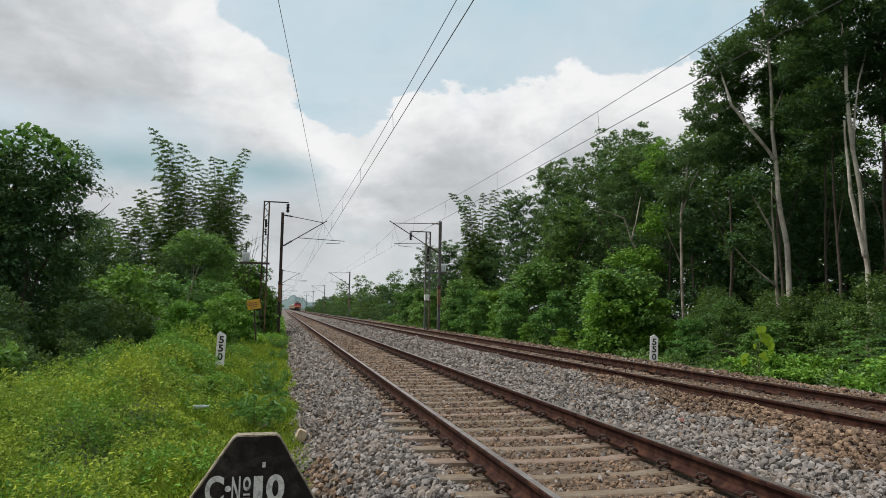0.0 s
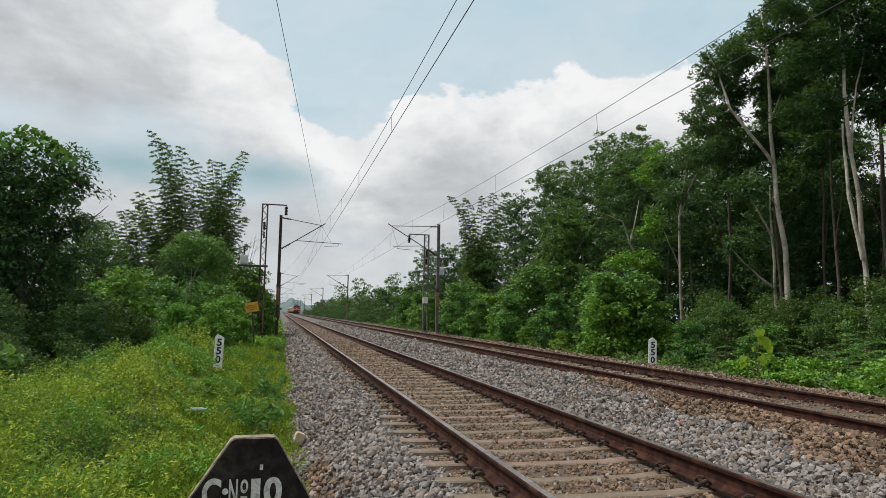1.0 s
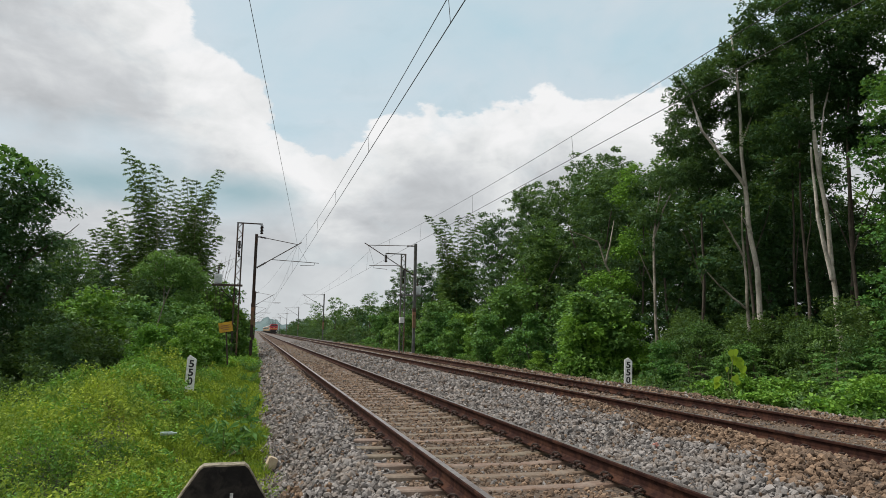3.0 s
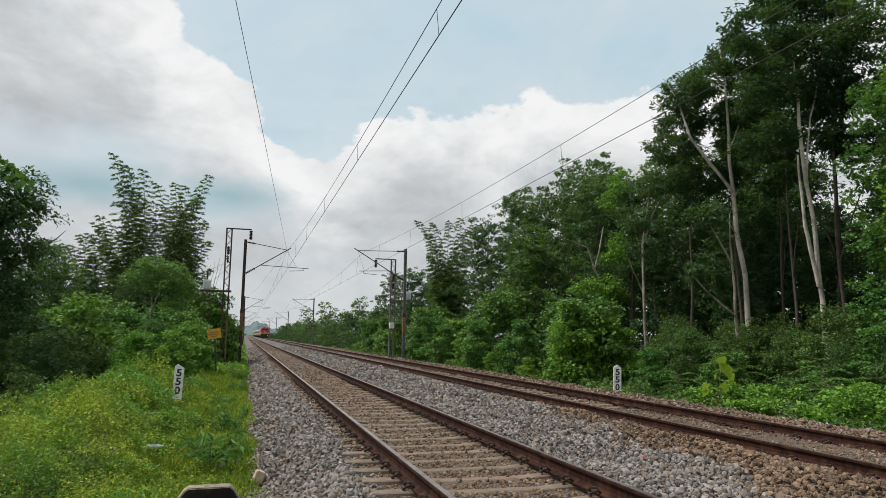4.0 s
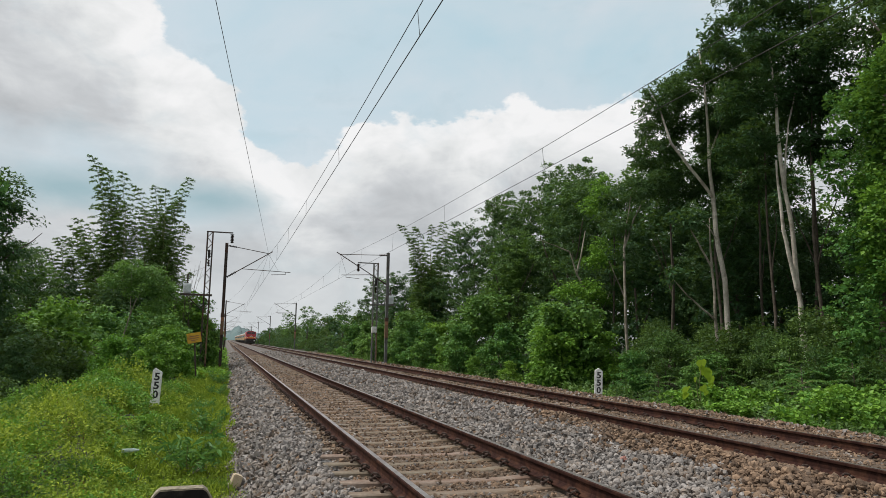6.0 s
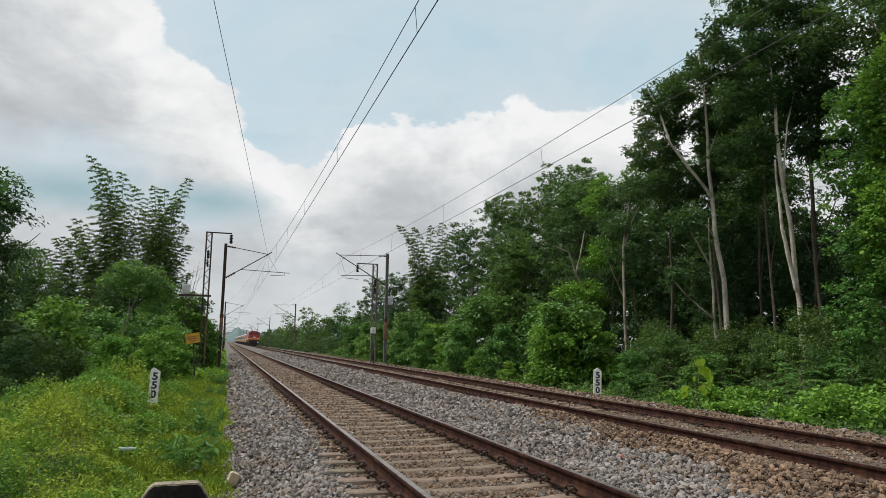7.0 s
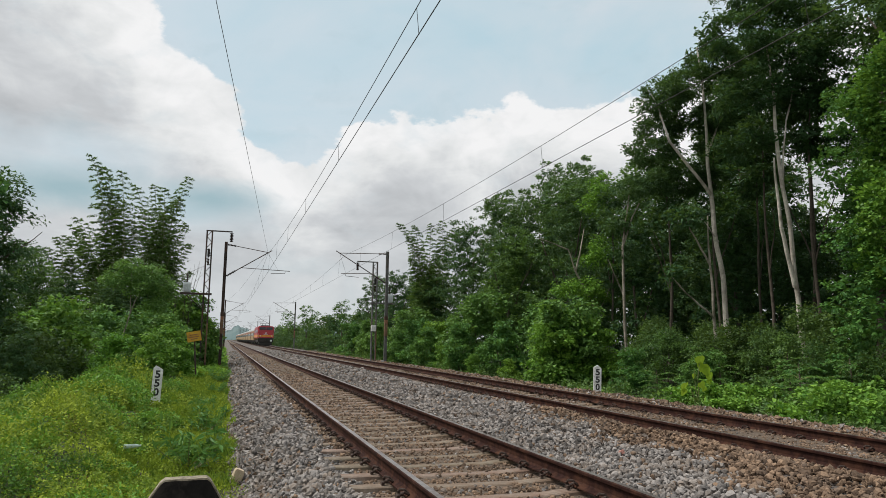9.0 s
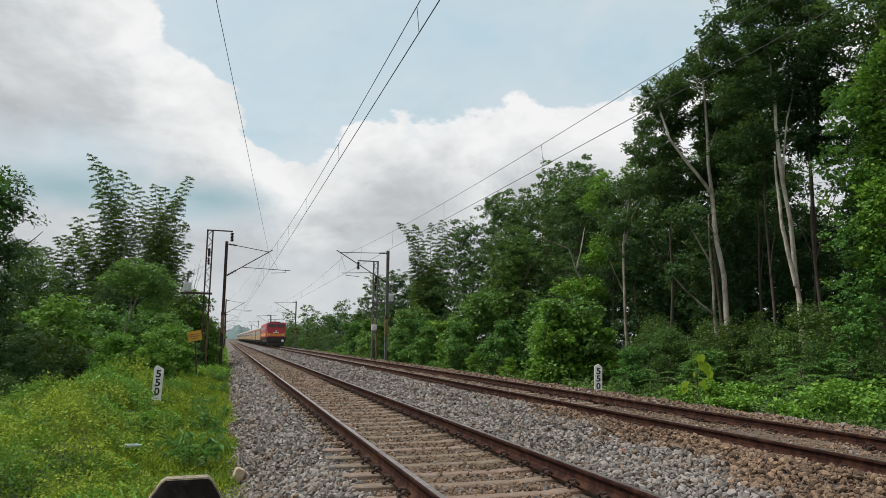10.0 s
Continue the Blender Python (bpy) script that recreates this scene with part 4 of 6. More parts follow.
def build_locomotive():
    """Front face at y = 0, the body behind it towards +y, rail head at z = 0.18."""
    t = thing("locomotive", "red electric locomotive with an orange band and black underframe", "locomotive")
    W, L = 1.52, 18.8
    prof = [(-W, 1.60), (W, 1.60), (W, 3.66), (1.42, 3.84), (1.15, 3.93), (-1.15, 3.93), (-1.42, 3.84), (-W, 3.66)]
    bm = bmesh.new()
    rings = []
    for y, zc, sc in ((0.0, 0, 0.93), (0.12, 0, 1.0), (L - 0.12, 0, 1.0), (L, 0, 0.93)):
        rings.append([bm.verts.new((x * sc, y + (0.30 * max(0, z - 2.55) / 1.3 if y < 1 else 0.0), z)) for x, z in prof])
    for a, b in zip(rings, rings[1:]):
        for i in range(8):
            bm.faces.new((a[i], a[(i + 1) % 8], b[(i + 1) % 8], b[i]))
    bm.faces.new(rings[0]), bm.faces.new(list(reversed(rings[-1])))
    bmesh.ops.recalc_face_normals(bm, faces=bm.faces)
    bmesh.ops.bevel(bm, geom=[e for e in bm.edges], offset=0.05, segments=2, affect="EDGES")
    part("body", bm, M["loco_red"], t)
    bm = boxbm((0, -0.012, 2.02), (2.86, 0.05, 0.36), 0.02)
    part("front_band", bm, M["loco_yellow"], t, "orange band across the nose")
    for s in (-1, 1):
        part("side_band", boxbm((s * 1.525, L / 2, 2.02), (0.03, L - 0.4, 0.46), 0.01), M["loco_yellow"], t, "orange band along the side")
        ws = part("windscreen", boxbm((s * 0.65, 0.20, 3.46), (1.20, 0.05, 0.50), 0.03, rx=-13), M["glass"], t, "dark windscreen pane")
        part("wiper", rodbm((s * 0.62, 0.07, 3.02), (s * 0.35, 0.16, 3.5), 0.012, 5), M["loco_dark"], ws)
        hl = part("marker_light", rodbm((s * 1.05, -0.07, 2.02), (s * 1.05, 0.02, 2.02), 0.10, 14), M["grey_box"], t, "round lamp")
        part("buffer", rodbm((s * 0.98, -0.62, 1.10), (s * 0.98, 0.05, 1.10), 0.09, 12), M["loco_dark"], t)
        part("buffer_head", rodbm((s * 0.98, -0.66, 1.10), (s * 0.98, -0.60, 1.10), 0.2, 18), M["grey_box"] if s > 0 else M["loco_dark"], t)
        part("handrail", rodbm((s * 1.36, -0.04, 1.5), (s * 1.36, -0.04, 2.5), 0.02, 6), M["white_paint"], t)
        for k in range(6):
            part("side_window", boxbm((s * 1.53, 3.2 + 2.4 * k, 2.95), (0.03, 1.1, 0.5), 0.012), M["glass"], t)
        part("cab_door", boxbm((s * 1.53, 1.9, 2.35), (0.03, 0.62, 1.8), 0.012), M["loco_dark"], t)
    part("headlamp", rodbm((0, -0.02, 2.58), (0, 0.10, 2.58), 0.13, 16), M["white_paint"], t, "round white headlamp")
    part("front_plate", boxbm((0, -0.018, 2.36), (0.9, 0.03, 0.10), 0.01), M["white_paint"], t, "narrow white plate")
    part("buffer_beam", boxbm((0, 0.05, 1.22), (2.9, 0.24, 0.86), 0.04), M["loco_dark"], t)
    part("cowcatcher", boxbm((0, 0.0, 0.52), (2.5, 0.2, 0.5), 0.06, rx=-12), M["loco_dark"], t)
    part("coupler", boxbm((0, -0.3, 1.08), (0.25, 0.6, 0.28), 0.06), M["loco_dark"], t)
    part("underframe", boxbm((0, L / 2, 1.1), (2.5, L - 1, 0.5), 0.04), M["loco_dark"], t)
    bogie(t, 4.3), bogie(t, L - 4.3)
    for y, folded in ((4.2, True), (L - 4.2, False)):
        part("pantograph_base", boxbm((0, y, 4.02), (1.6, 2.0, 0.22), 0.02), M["loco_dark"], t)
        top = 4.5 if folded else 5.5
        bm = rodbm((0, y + 1.0, 4.15), (0, y - 0.6, (4.15 + top) / 2), 0.05, 6)
        rod(bm, (0, y - 0.6, (4.15 + top) / 2), (0, y + 0.4, top), 0.03, 6)
        rod(bm, (-0.9, y + 0.4, top), (0.9, y + 0.4, top), 0.03, 6)
        rod(bm, (-0.5, y + 0.1, 4.15), (-0.5, y - 0.5, (4.15 + top) / 2), 0.02, 5)
        part("pantograph", bm, M["loco_dark"], t)
    t.scale = (1.03, 1.0, 1.05)
    for k in range(4):
        part("roof_box", boxbm((0.2, 6.5 + 1.9 * k, 4.02), (1.3, 1.2, 0.26), 0.05), M["loco_dark"], t)
    return t


def build_coach():
    t = thing("passenger_coach", "ochre passenger coach with barred dark windows and grey roof", "railway coach", "coaches of the train")
    W, L = 1.6, 22.0
    prof = [(-W, 1.2), (W, 1.2), (W, 3.35), (-W, 3.35)]
    bm = extrude_profile(prof, 0.3, L - 0.3)
    bmesh.ops.bevel(bm, geom=list(bm.edges), offset=0.04, segments=1, affect="EDGES")
    part("body", bm, M["coach_yellow"], t)
    rp = [(W * math.cos(a), 3.35 + 0.68 * math.sin(a)) for a in np.linspace(0, math.pi, 12)]
    part("roof", extrude_profile(rp, 0.25, L - 0.25), M["coach_roof"], t)
    part("underframe", boxbm((0, L / 2, 1.0), (2.6, L - 0.8, 0.5), 0.05), M["loco_dark"], t)
    for s in (-1, 1):
        for k in range(9):
            part("window", boxbm((s * 1.605, 3.2 + 1.95 * k, 2.55), (0.03, 1.15, 0.62), 0.012), M["glass"], t)
        for y in (1.1, L - 1.1):
            part("door", boxbm((s * 1.605, y, 2.25), (0.03, 0.8, 1.9), 0.012), M["loco_dark"], t)
        part("stripe", boxbm((s * 1.602, L / 2, 3.1), (0.02, L - 0.8, 0.14)), M["loco_red"], t)
    part("gangway", boxbm((0, L - 0.1, 2.2), (1.2, 0.4, 2.1), 0.05), M["loco_dark"], t)
    bogie(t, 3.6, 2), bogie(t, L - 3.6, 2)
    return t


# ---- plants ----
RNG = np.random.default_rng(11)


def leaf_cloud(pos, size, width=0.5, droop=0.35, rng=RNG, out=None, tri=False):
    """Leaves as small four-cornered blades folded along the middle, at the points pos."""
    n = len(pos)
    a = rng.normal(size=(n, 3))
    a[:, 2] = a[:, 2] * 0.55 - droop
    if out is not None:
        a += out * 0.9
    a /= np.linalg.norm(a, axis=1)[:, None]
    b = np.cross(a, rng.normal(size=(n, 3)) * 0.55 + np.array((0, 0, 1.0)))
    b /= np.linalg.norm(b, axis=1)[:, None] + 1e-9
    s = (np.asarray(size) * rng.uniform(0.6, 1.3, n))[:, None]
    nrm = np.cross(b, a) * s * 0.12
    if tri:
        v = np.stack((pos - a * s * 0.45 + b * s * width * 0.55, pos + a * s * 0.6, pos - a * s * 0.35 - b * s * width * 0.6 + nrm), 1)
        return v.reshape(-1, 3), np.arange(3 * n).reshape(n, 3)
    v = np.stack((pos - a * s * 0.5, pos + b * s * width * 0.5 + nrm, pos + a * s * 0.5, pos - b * s * width * 0.5 + nrm), 1)
    f = np.arange(4 * n).reshape(n, 4)
    return v.reshape(-1, 3), f


def ball_points(n, rng=RNG, inner=0.55):
    d = rng.normal(size=(n, 3))
    d /= np.linalg.norm(d, axis=1)[:, None]
    r = rng.uniform(inner ** 3, 1, n) ** (1 / 3)
    return d * r[:, None], d


def crown_arrays(blobs, total, size, clump, leaves, width, droop, core=30, rng=RNG, tri=True):
    """Leaves of a crown. In each blob (x, y, z, rx, ry, rz): a shell of leaf clumps, and large inner leaves that close it."""
    area = np.array([(b[3] * b[4] + b[4] * b[5] + b[3] * b[5]) for b in blobs])
    pts, outs, sizes = [], [], []
    for (x, y, z, rx, ry, rz), ar in zip(blobs, area):
        n = max(3, int(total * ar / area.sum() / leaves))
        c, d = ball_points(n, rng, 0.65)
        c = c * np.array((rx, ry, rz)) * (1 + 0.14 * rng.normal(size=(n, 1))) + np.array((x, y, z))
        p, _ = ball_points(n * leaves, rng, 0.1)
        p = p.reshape(n, leaves, 3) * clump * rng.uniform(0.5, 1.25, (n, 1, 1)) * np.array((1, 1, 0.55))
        pts.append((p + c[:, None]).reshape(-1, 3)), outs.append(np.repeat(d, leaves, 0)), sizes.append(np.full(n * leaves, size))
        if core:
            core_n = core * 3
            p, d = ball_points(core_n, rng, 0.05)
            pts.append(p * np.array((rx, ry, rz)) * 0.70 + np.array((x, y, z))), outs.append(d * 0.1), sizes.append(np.full(core_n, min(min(rx, rz) * 0.30, size * 1.7)))
    return leaf_cloud(np.concatenate(pts), np.concatenate(sizes), width, droop, rng, np.concatenate(outs), tri)


def limb(p0, p1, r0, r1, rng=RNG, bend=0.06, n=6):
    p0, p1 = np.asarray(p0, float), np.asarray(p1, float)
    u = np.linspace(0, 1, n)[:, None]
    w = np.cumsum(rng.normal(size=(n, 3)), 0) * bend * np.linalg.norm(p1 - p0) / n
    w -= w[:1]
    pts = p0 + (p1 - p0) * u + w * np.sin(math.pi * u)
    return pts, np.linspace(r0, r1, n)


def make_tree(name, label, limbs, blobs, total, size, leaf, bark, clump=0.7, leaves=30, category="tree", group="trees of the wood", width=0.45, droop=0.35, core=30, tri=True):
    t = thing(name, label, category, group)
    if limbs:
        arr = [tube_arrays(*limb(*l), sides=8) for l in limbs]
        part("trunk", mesh_np("trunk", *join_arrays(arr)), M[bark], t, smooth=True)
    part("crown", mesh_np("crown", *crown_arrays(blobs, total, size, clump, leaves, width, droop, core, tri=tri)), M[leaf], t)
    return t


def rnd_blobs(rng, n, h0, h1, spread, r, flat=0.75):
    """n blobs scattered in a crown from height h0 to h1, widest below the middle."""
    out = []
    for i in range(n):
        q = (i + 0.5) / n
        z = h0 + (h1 - h0) * q
        k = (0.55 + 0.9 * q) if q < 0.4 else max(0.12, 0.91 - 1.1 * (q - 0.4))
        a, d = i * 2.4 + rng.uniform(-0.5, 0.5), rng.uniform(0.45, 1) * spread * k
        rr = r * rng.uniform(0.75, 1.2)
        out.append((d * math.cos(a), d * math.sin(a), z, rr, rr, rr * flat))
    return out


def lumpy(rng, blobs):
    return [(b[0] + rng.normal() * 0.22, b[1] + rng.normal() * 0.22, max(0.1, b[2] + rng.normal() * 0.16), b[3] * rng.uniform(0.7, 1.25), b[4], b[5] * rng.uniform(0.8, 1.2)) for b in blobs]


def place(x, y, s=1.0, rz=0.0, dz=0.0):
    return pose(x, y, float(ground_z(x, y)) - 0.05 + dz, 0, 0, rz) @ Matrix.Diagonal((s, s, s, 1))


USED = set()


def put(proto, x, y, s=1.0, rz=0.0, dz=0.0):
    m = place(x, y, s, rz, dz)
    if proto.name not in USED:
        USED.add(proto.name)
        proto.matrix_basis = m
        return proto
    c = copy_thing(proto, m)
    c.matrix_basis = m
    return c


def build_wood():
    rng = np.random.default_rng(21)
    tall_label = "tall forest tree with pale trunk and dark green crown"
    # the two leading trees at the corner of the wood
    z0 = float(ground_z(15.2, 22)) - 0.1
    limbs = [((0.65, 0, -0.3), (0.25, 0, 4.2), 0.115, 0.095), ((0.25, 0, 4.2), (-0.15, 0, 7.4), 0.095, 0.08), ((-0.15, 0, 7.4), (-0.5, 0.1, 13.5), 0.075, 0.025),
             ((-0.15, 0, 7.4), (-2.0, 0, 9.4), 0.065, 0.045), ((-2.0, 0, 9.4), (-2.7, 0.3, 11.5), 0.045, 0.015), ((-0.3, 0, 9.0), (1.8, 0.6, 12.5), 0.045, 0.015), ((0.1, 0, 5.6), (-1.0, -0.4, 6.4), 0.03, 0.012)]
    blobs = [(-2.4, 0.3, 11.2, 0.9, 1.2, 0.65), (-2.1, 1.6, 9.4, 0.9, 1.2, 0.5), (-2.4, 1.2, 8.0, 0.8, 0.9, 0.45), (-1.0, 0.6, 12.1, 1.0, 1.2, 0.6), (0.1, 0.3, 10.8, 1.0, 1.1, 0.55),
             (0.3, 0.5, 13.2, 1.1, 1.2, 0.65), (1.7, 0.3, 12.3, 1.2, 1.4, 0.75), (1.2, 1.2, 9.8, 1.0, 1.1, 0.5), (0.2, 2.2, 8.6, 1.3, 1.2, 0.6), (2.5, 0.6, 13.9, 1.1, 1.2, 0.7), (-1.3, 2.0, 10.6, 1.0, 1.2, 0.55)]
    blobs = [(b[0] + 0.4, *b[1:]) for b in blobs]
    make_tree("forest_tree", tall_label, limbs, blobs, 34000, 0.17, "leaf_dark", "bark_pale", 0.42, 46, droop=0.25, core=5, width=0.40, tri=False).matrix_basis = pose(15.4, 22, z0)
    z0 = float(ground_z(15.5, 18.5)) - 0.1
    limbs = [((0, 0, -0.3), (-0.2, 0, 4.0), 0.092, 0.078), ((-0.2, 0, 4.0), (-0.5, 0, 7.0), 0.078, 0.065), ((-0.5, 0, 7.0), (-0.95, 0, 12.5), 0.075, 0.025), ((-0.2, 0, 3.6), (-0.75, -0.1, 5.6), 0.075, 0.06),
             ((-0.75, -0.1, 5.6), (-0.9, -0.1, 8.0), 0.06, 0.03), ((-0.5, 0, 7.0), (0.0, 0.2, 9.5), 0.04, 0.02), ((0.0, 0.2, 9.5), (0.9, 0.4, 12.5), 0.03, 0.012)]
    blobs = [(-1.4, 0.3, 10.3, 1.2, 1.3, 0.7), (-0.2, -0.3, 11.6, 1.3, 1.3, 0.8), (0.9, 0.3, 10.4, 1.2, 1.3, 0.7), (-1.8, 0.4, 12.4, 1.2, 1.3, 0.8), (0.2, 0.6, 13.4, 1.5, 1.4, 0.9), (1.6, 0, 12.4, 1.2, 1.3, 0.8),
             (-0.6, 0.8, 14.8, 1.4, 1.4, 0.9), (1.5, 0.8, 14.6, 1.3, 1.3, 0.9), (1.9, 0.2, 8.8, 1.0, 1.1, 0.6), (-1.2, 1.0, 8.6, 1.0, 1.0, 0.5)]
    make_tree("forest_tree", tall_label, limbs, blobs, 30000, 0.17, "leaf_dark", "bark_pale", 0.42, 46, droop=0.25, core=4, width=0.40, tri=False).matrix_basis = pose(15.85, 18.5, z0)
    # two slim pale trees in front of the dark wood
    z0 = float(ground_z(13.8, 26)) - 0.1
    limbs = [((0, 0, -0.2), (-0.05, 0, 5.8), 0.07, 0.052), ((-0.05, 0, 5.8), (0.95, 0, 8.0), 0.055, 0.025), ((-0.05, 0, 5.8), (0.4, 0.1, 8.2), 0.05, 0.02), ((-0.03, 0, 3.6), (-0.8, 0, 5.2), 0.03, 0.012)]
    make_tree("forest_tree", "slim pale-barked tree with a thin crown", limbs, [(0.6, 0, 8.4, 0.9, 0.9, 0.6), (0.3, 0.3, 5.6, 0.7, 0.7, 0.4), (-0.5, 0.2, 6.9, 0.8, 0.8, 0.5)], 2600, 0.16, "leaf_wood", "bark_grey", 0.4, 24, core=6).matrix_basis = pose(13.8, 26, z0)
    z0 = float(ground_z(13.4, 20)) - 0.1
    limbs = [((0, 0, -0.2), (-0.05, 0, 2.2), 0.07, 0.055), ((-0.05, 0, 2.2), (-0.15, 0, 4.4), 0.055, 0.04), ((-0.15, 0, 4.4), (-1.0, 0.1, 5.9), 0.04, 0.018), ((-0.1, 0, 2.6), (-1.4, 0, 3.6), 0.04, 0.02),
             ((-1.4, 0, 3.6), (-1.7, 0, 3.9), 0.03, 0.01), ((-0.15, 0, 4.4), (0.0, 0.2, 6.2), 0.04, 0.015)]
    make_tree("forest_tree", "slim crooked pale-barked tree with bare lower branch", limbs, [(-1.0, 0.2, 6.1, 0.6, 0.7, 0.4), (-1.6, 0.1, 4.1, 0.4, 0.4, 0.25)], 1300, 0.16, "leaf_dark", "bark_grey", 0.4, 24, core=6).matrix_basis = pose(13.6, 20, z0)
    z0 = float(ground_z(13.2, 30)) - 0.1
    limbs = [((0.5, 0, -0.2), (0.1, 0, 3.3), 0.075, 0.065), ((0.1, 0, 3.3), (-0.9, 0, 5.0), 0.065, 0.05), ((-0.9, 0, 5.0), (-0.35, 0.1, 7.2), 0.05, 0.02), ((-0.9, 0, 5.0), (-1.3, 0, 6.1), 0.04, 0.03), ((-1.3, 0, 6.1), (-3.0, 0.1, 6.6), 0.035, 0.012), ((0.2, 0, 2.6), (1.2, 0.1, 4.6), 0.035, 0.012)]
    blobs = [(0.55, -0.2, 6.3, 0.75, 0.7, 0.5), (0.0, -0.3, 5.7, 0.6, 0.6, 0.4), (-0.75, -0.4, 4.3, 0.8, 0.7, 0.4), (-0.1, -0.3, 3.9, 0.6, 0.6, 0.4), (0.4, 0.2, 8.6, 0.8, 0.7, 0.6), (0.9, 0.3, 9.5, 0.7, 0.7, 0.6), (-1.6, -0.2, 4.1, 0.6, 0.6, 0.35)]
    make_tree("woodland_tree", "light-leaved tree with bare pale crooked limbs at the wood edge", limbs, blobs, 7000, 0.14, "leaf_light", "bark_grey", 0.4, 26, core=5).matrix_basis = pose(14.5, 30, z0 + 0.1)
    tall = []
    for k in range(2):
        lean = rng.uniform(-0.6, 0.6, 2)
        limbs = [((0, 0, -0.3), (lean[0], lean[1], 9.0), 0.2, 0.12), ((lean[0], lean[1], 9.0), (lean[0] * 1.6, lean[1] * 1.4, 14.0), 0.12, 0.04),
                 ((lean[0] * 0.6, lean[1] * 0.6, 6.3), (-2.0, 0.6, 11.0), 0.09, 0.03), ((lean[0] * 0.9, lean[1] * 0.9, 8.2), (1.8, -0.8, 12.5), 0.08, 0.03)]
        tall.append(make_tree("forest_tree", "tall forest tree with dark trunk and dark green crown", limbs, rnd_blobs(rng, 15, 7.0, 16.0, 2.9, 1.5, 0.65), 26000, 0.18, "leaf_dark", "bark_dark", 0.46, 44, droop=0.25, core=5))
    mid, dark = [], []
    for k in range(3):
        limbs = [((0, 0, -0.3), (rng.uniform(-0.5, 0.5), 0.3, 6.0), 0.16, 0.08), ((0, 0.1, 3.5), (-1.6, 0.5, 8.0), 0.08, 0.03), ((0, 0.2, 4.2), (1.7, -0.4, 8.5), 0.08, 0.03), ((0, 0.1, 5), (-0.4, -2.4, 8.8), 0.07, 0.025)]
        mid.append(make_tree("woodland_tree", "leafy mid-green tree at the edge of the wood", limbs, rnd_blobs(rng, 17, 1.6, 11.2, 2.7, 1.45), 16000, 0.195, ("leaf_wood", "leaf_wood", "leaf_mid")[k], "bark_dark", 0.42, 40, core=20))
    # dark leaf colour stands in for the shade inside the wood
    for k in range(2):
        limbs = [((0, 0, -0.3), (rng.uniform(-0.5, 0.5), 0.3, 5.0), 0.12, 0.06), ((0, 0.1, 2.5), (-1.2, 0.5, 6.0), 0.06, 0.02)]
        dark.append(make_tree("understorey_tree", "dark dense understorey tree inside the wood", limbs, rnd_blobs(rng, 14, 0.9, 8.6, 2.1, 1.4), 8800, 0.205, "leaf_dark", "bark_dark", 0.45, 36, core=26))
    bush, lbush = [], []
    for k in range(3):
        limbs = [((0, 0, -0.2), (0.3, 0.2, 1.6), 0.05, 0.02), ((0, 0, -0.2), (-0.5, 0.1, 1.7), 0.04, 0.02)]
        bush.append(make_tree("bush", "dense leafy green bush beside the railway", limbs, lumpy(rng, rnd_blobs(rng, 20, 0.2, 2.9, 1.45, 0.46)), 7200, 0.14, "leaf_bush", "bark_dark", 0.34, 26, "bush", "lineside bushes", 0.6, core=11))
    for k in range(2):
        limbs = [((0, 0, -0.2), (0.3, 0.2, 1.6), 0.05, 0.02)]
        lbush.append(make_tree("bush", "bright green creeper-covered bush beside the railway", limbs, lumpy(rng, rnd_blobs(rng, 20, 0.2, 2.7, 1.45, 0.46)), 8200, 0.12, ("leaf_light", "leaf_creeper")[k], "bark_dark", 0.34, 26, "bush", "lineside bushes", 0.75, core=11))
    dbush = []
    # dbush[0]: the tree shade over the bush is put into its leaf colour
    for k in range(2):
        limbs = [((0, 0, -0.2), (0.3, 0.2, 1.6), 0.05, 0.02), ((0, 0, -0.2), (-0.4, 0.3, 1.5), 0.04, 0.015)]
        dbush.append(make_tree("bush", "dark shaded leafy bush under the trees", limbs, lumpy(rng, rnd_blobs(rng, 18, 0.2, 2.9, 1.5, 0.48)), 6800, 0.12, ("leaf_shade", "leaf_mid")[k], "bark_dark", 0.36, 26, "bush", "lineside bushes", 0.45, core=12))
    far = []
    for k in range(3):
        far.append(make_tree("far_tree", "wood-edge tree far along the line, also backing added behind the wood", [((0, 0, -0.3), (0.2, 0.3, 6.0), 0.16, 0.06)], rnd_blobs(rng, 13, 0.8, 10.5, 2.9, 1.7), 1900, 0.40, "leaf_mid", "bark_dark", 0.6, 20, group="far trees of the line", core=16))
    # darker leaves put the shade of the far wood edge into the colour
    edge = []
    for k in range(3):
        blobs = [(rng.uniform(-2.6, 2.6), rng.uniform(-4.5, 4.5), rng.uniform(0.5, 5.6), rng.uniform(0.8, 1.4), rng.uniform(0.9, 1.5), rng.uniform(0.7, 1.1)) for i in range(20)]
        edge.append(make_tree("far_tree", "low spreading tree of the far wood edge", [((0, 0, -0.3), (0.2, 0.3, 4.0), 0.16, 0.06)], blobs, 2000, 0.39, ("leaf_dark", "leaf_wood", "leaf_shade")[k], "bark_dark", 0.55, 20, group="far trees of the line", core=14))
    # tall trees behind the leading pair
    for x, y, k, s, r in ((20.8, 17.4, 0, 1.05, 0), (17.8, 14.6, 1, 0.98, 130), (23.0, 29.0, 1, 0.95, 60), (26.5, 34.0, 1, 0.95, 20)):
        put(tall[k], x, y, s, r)
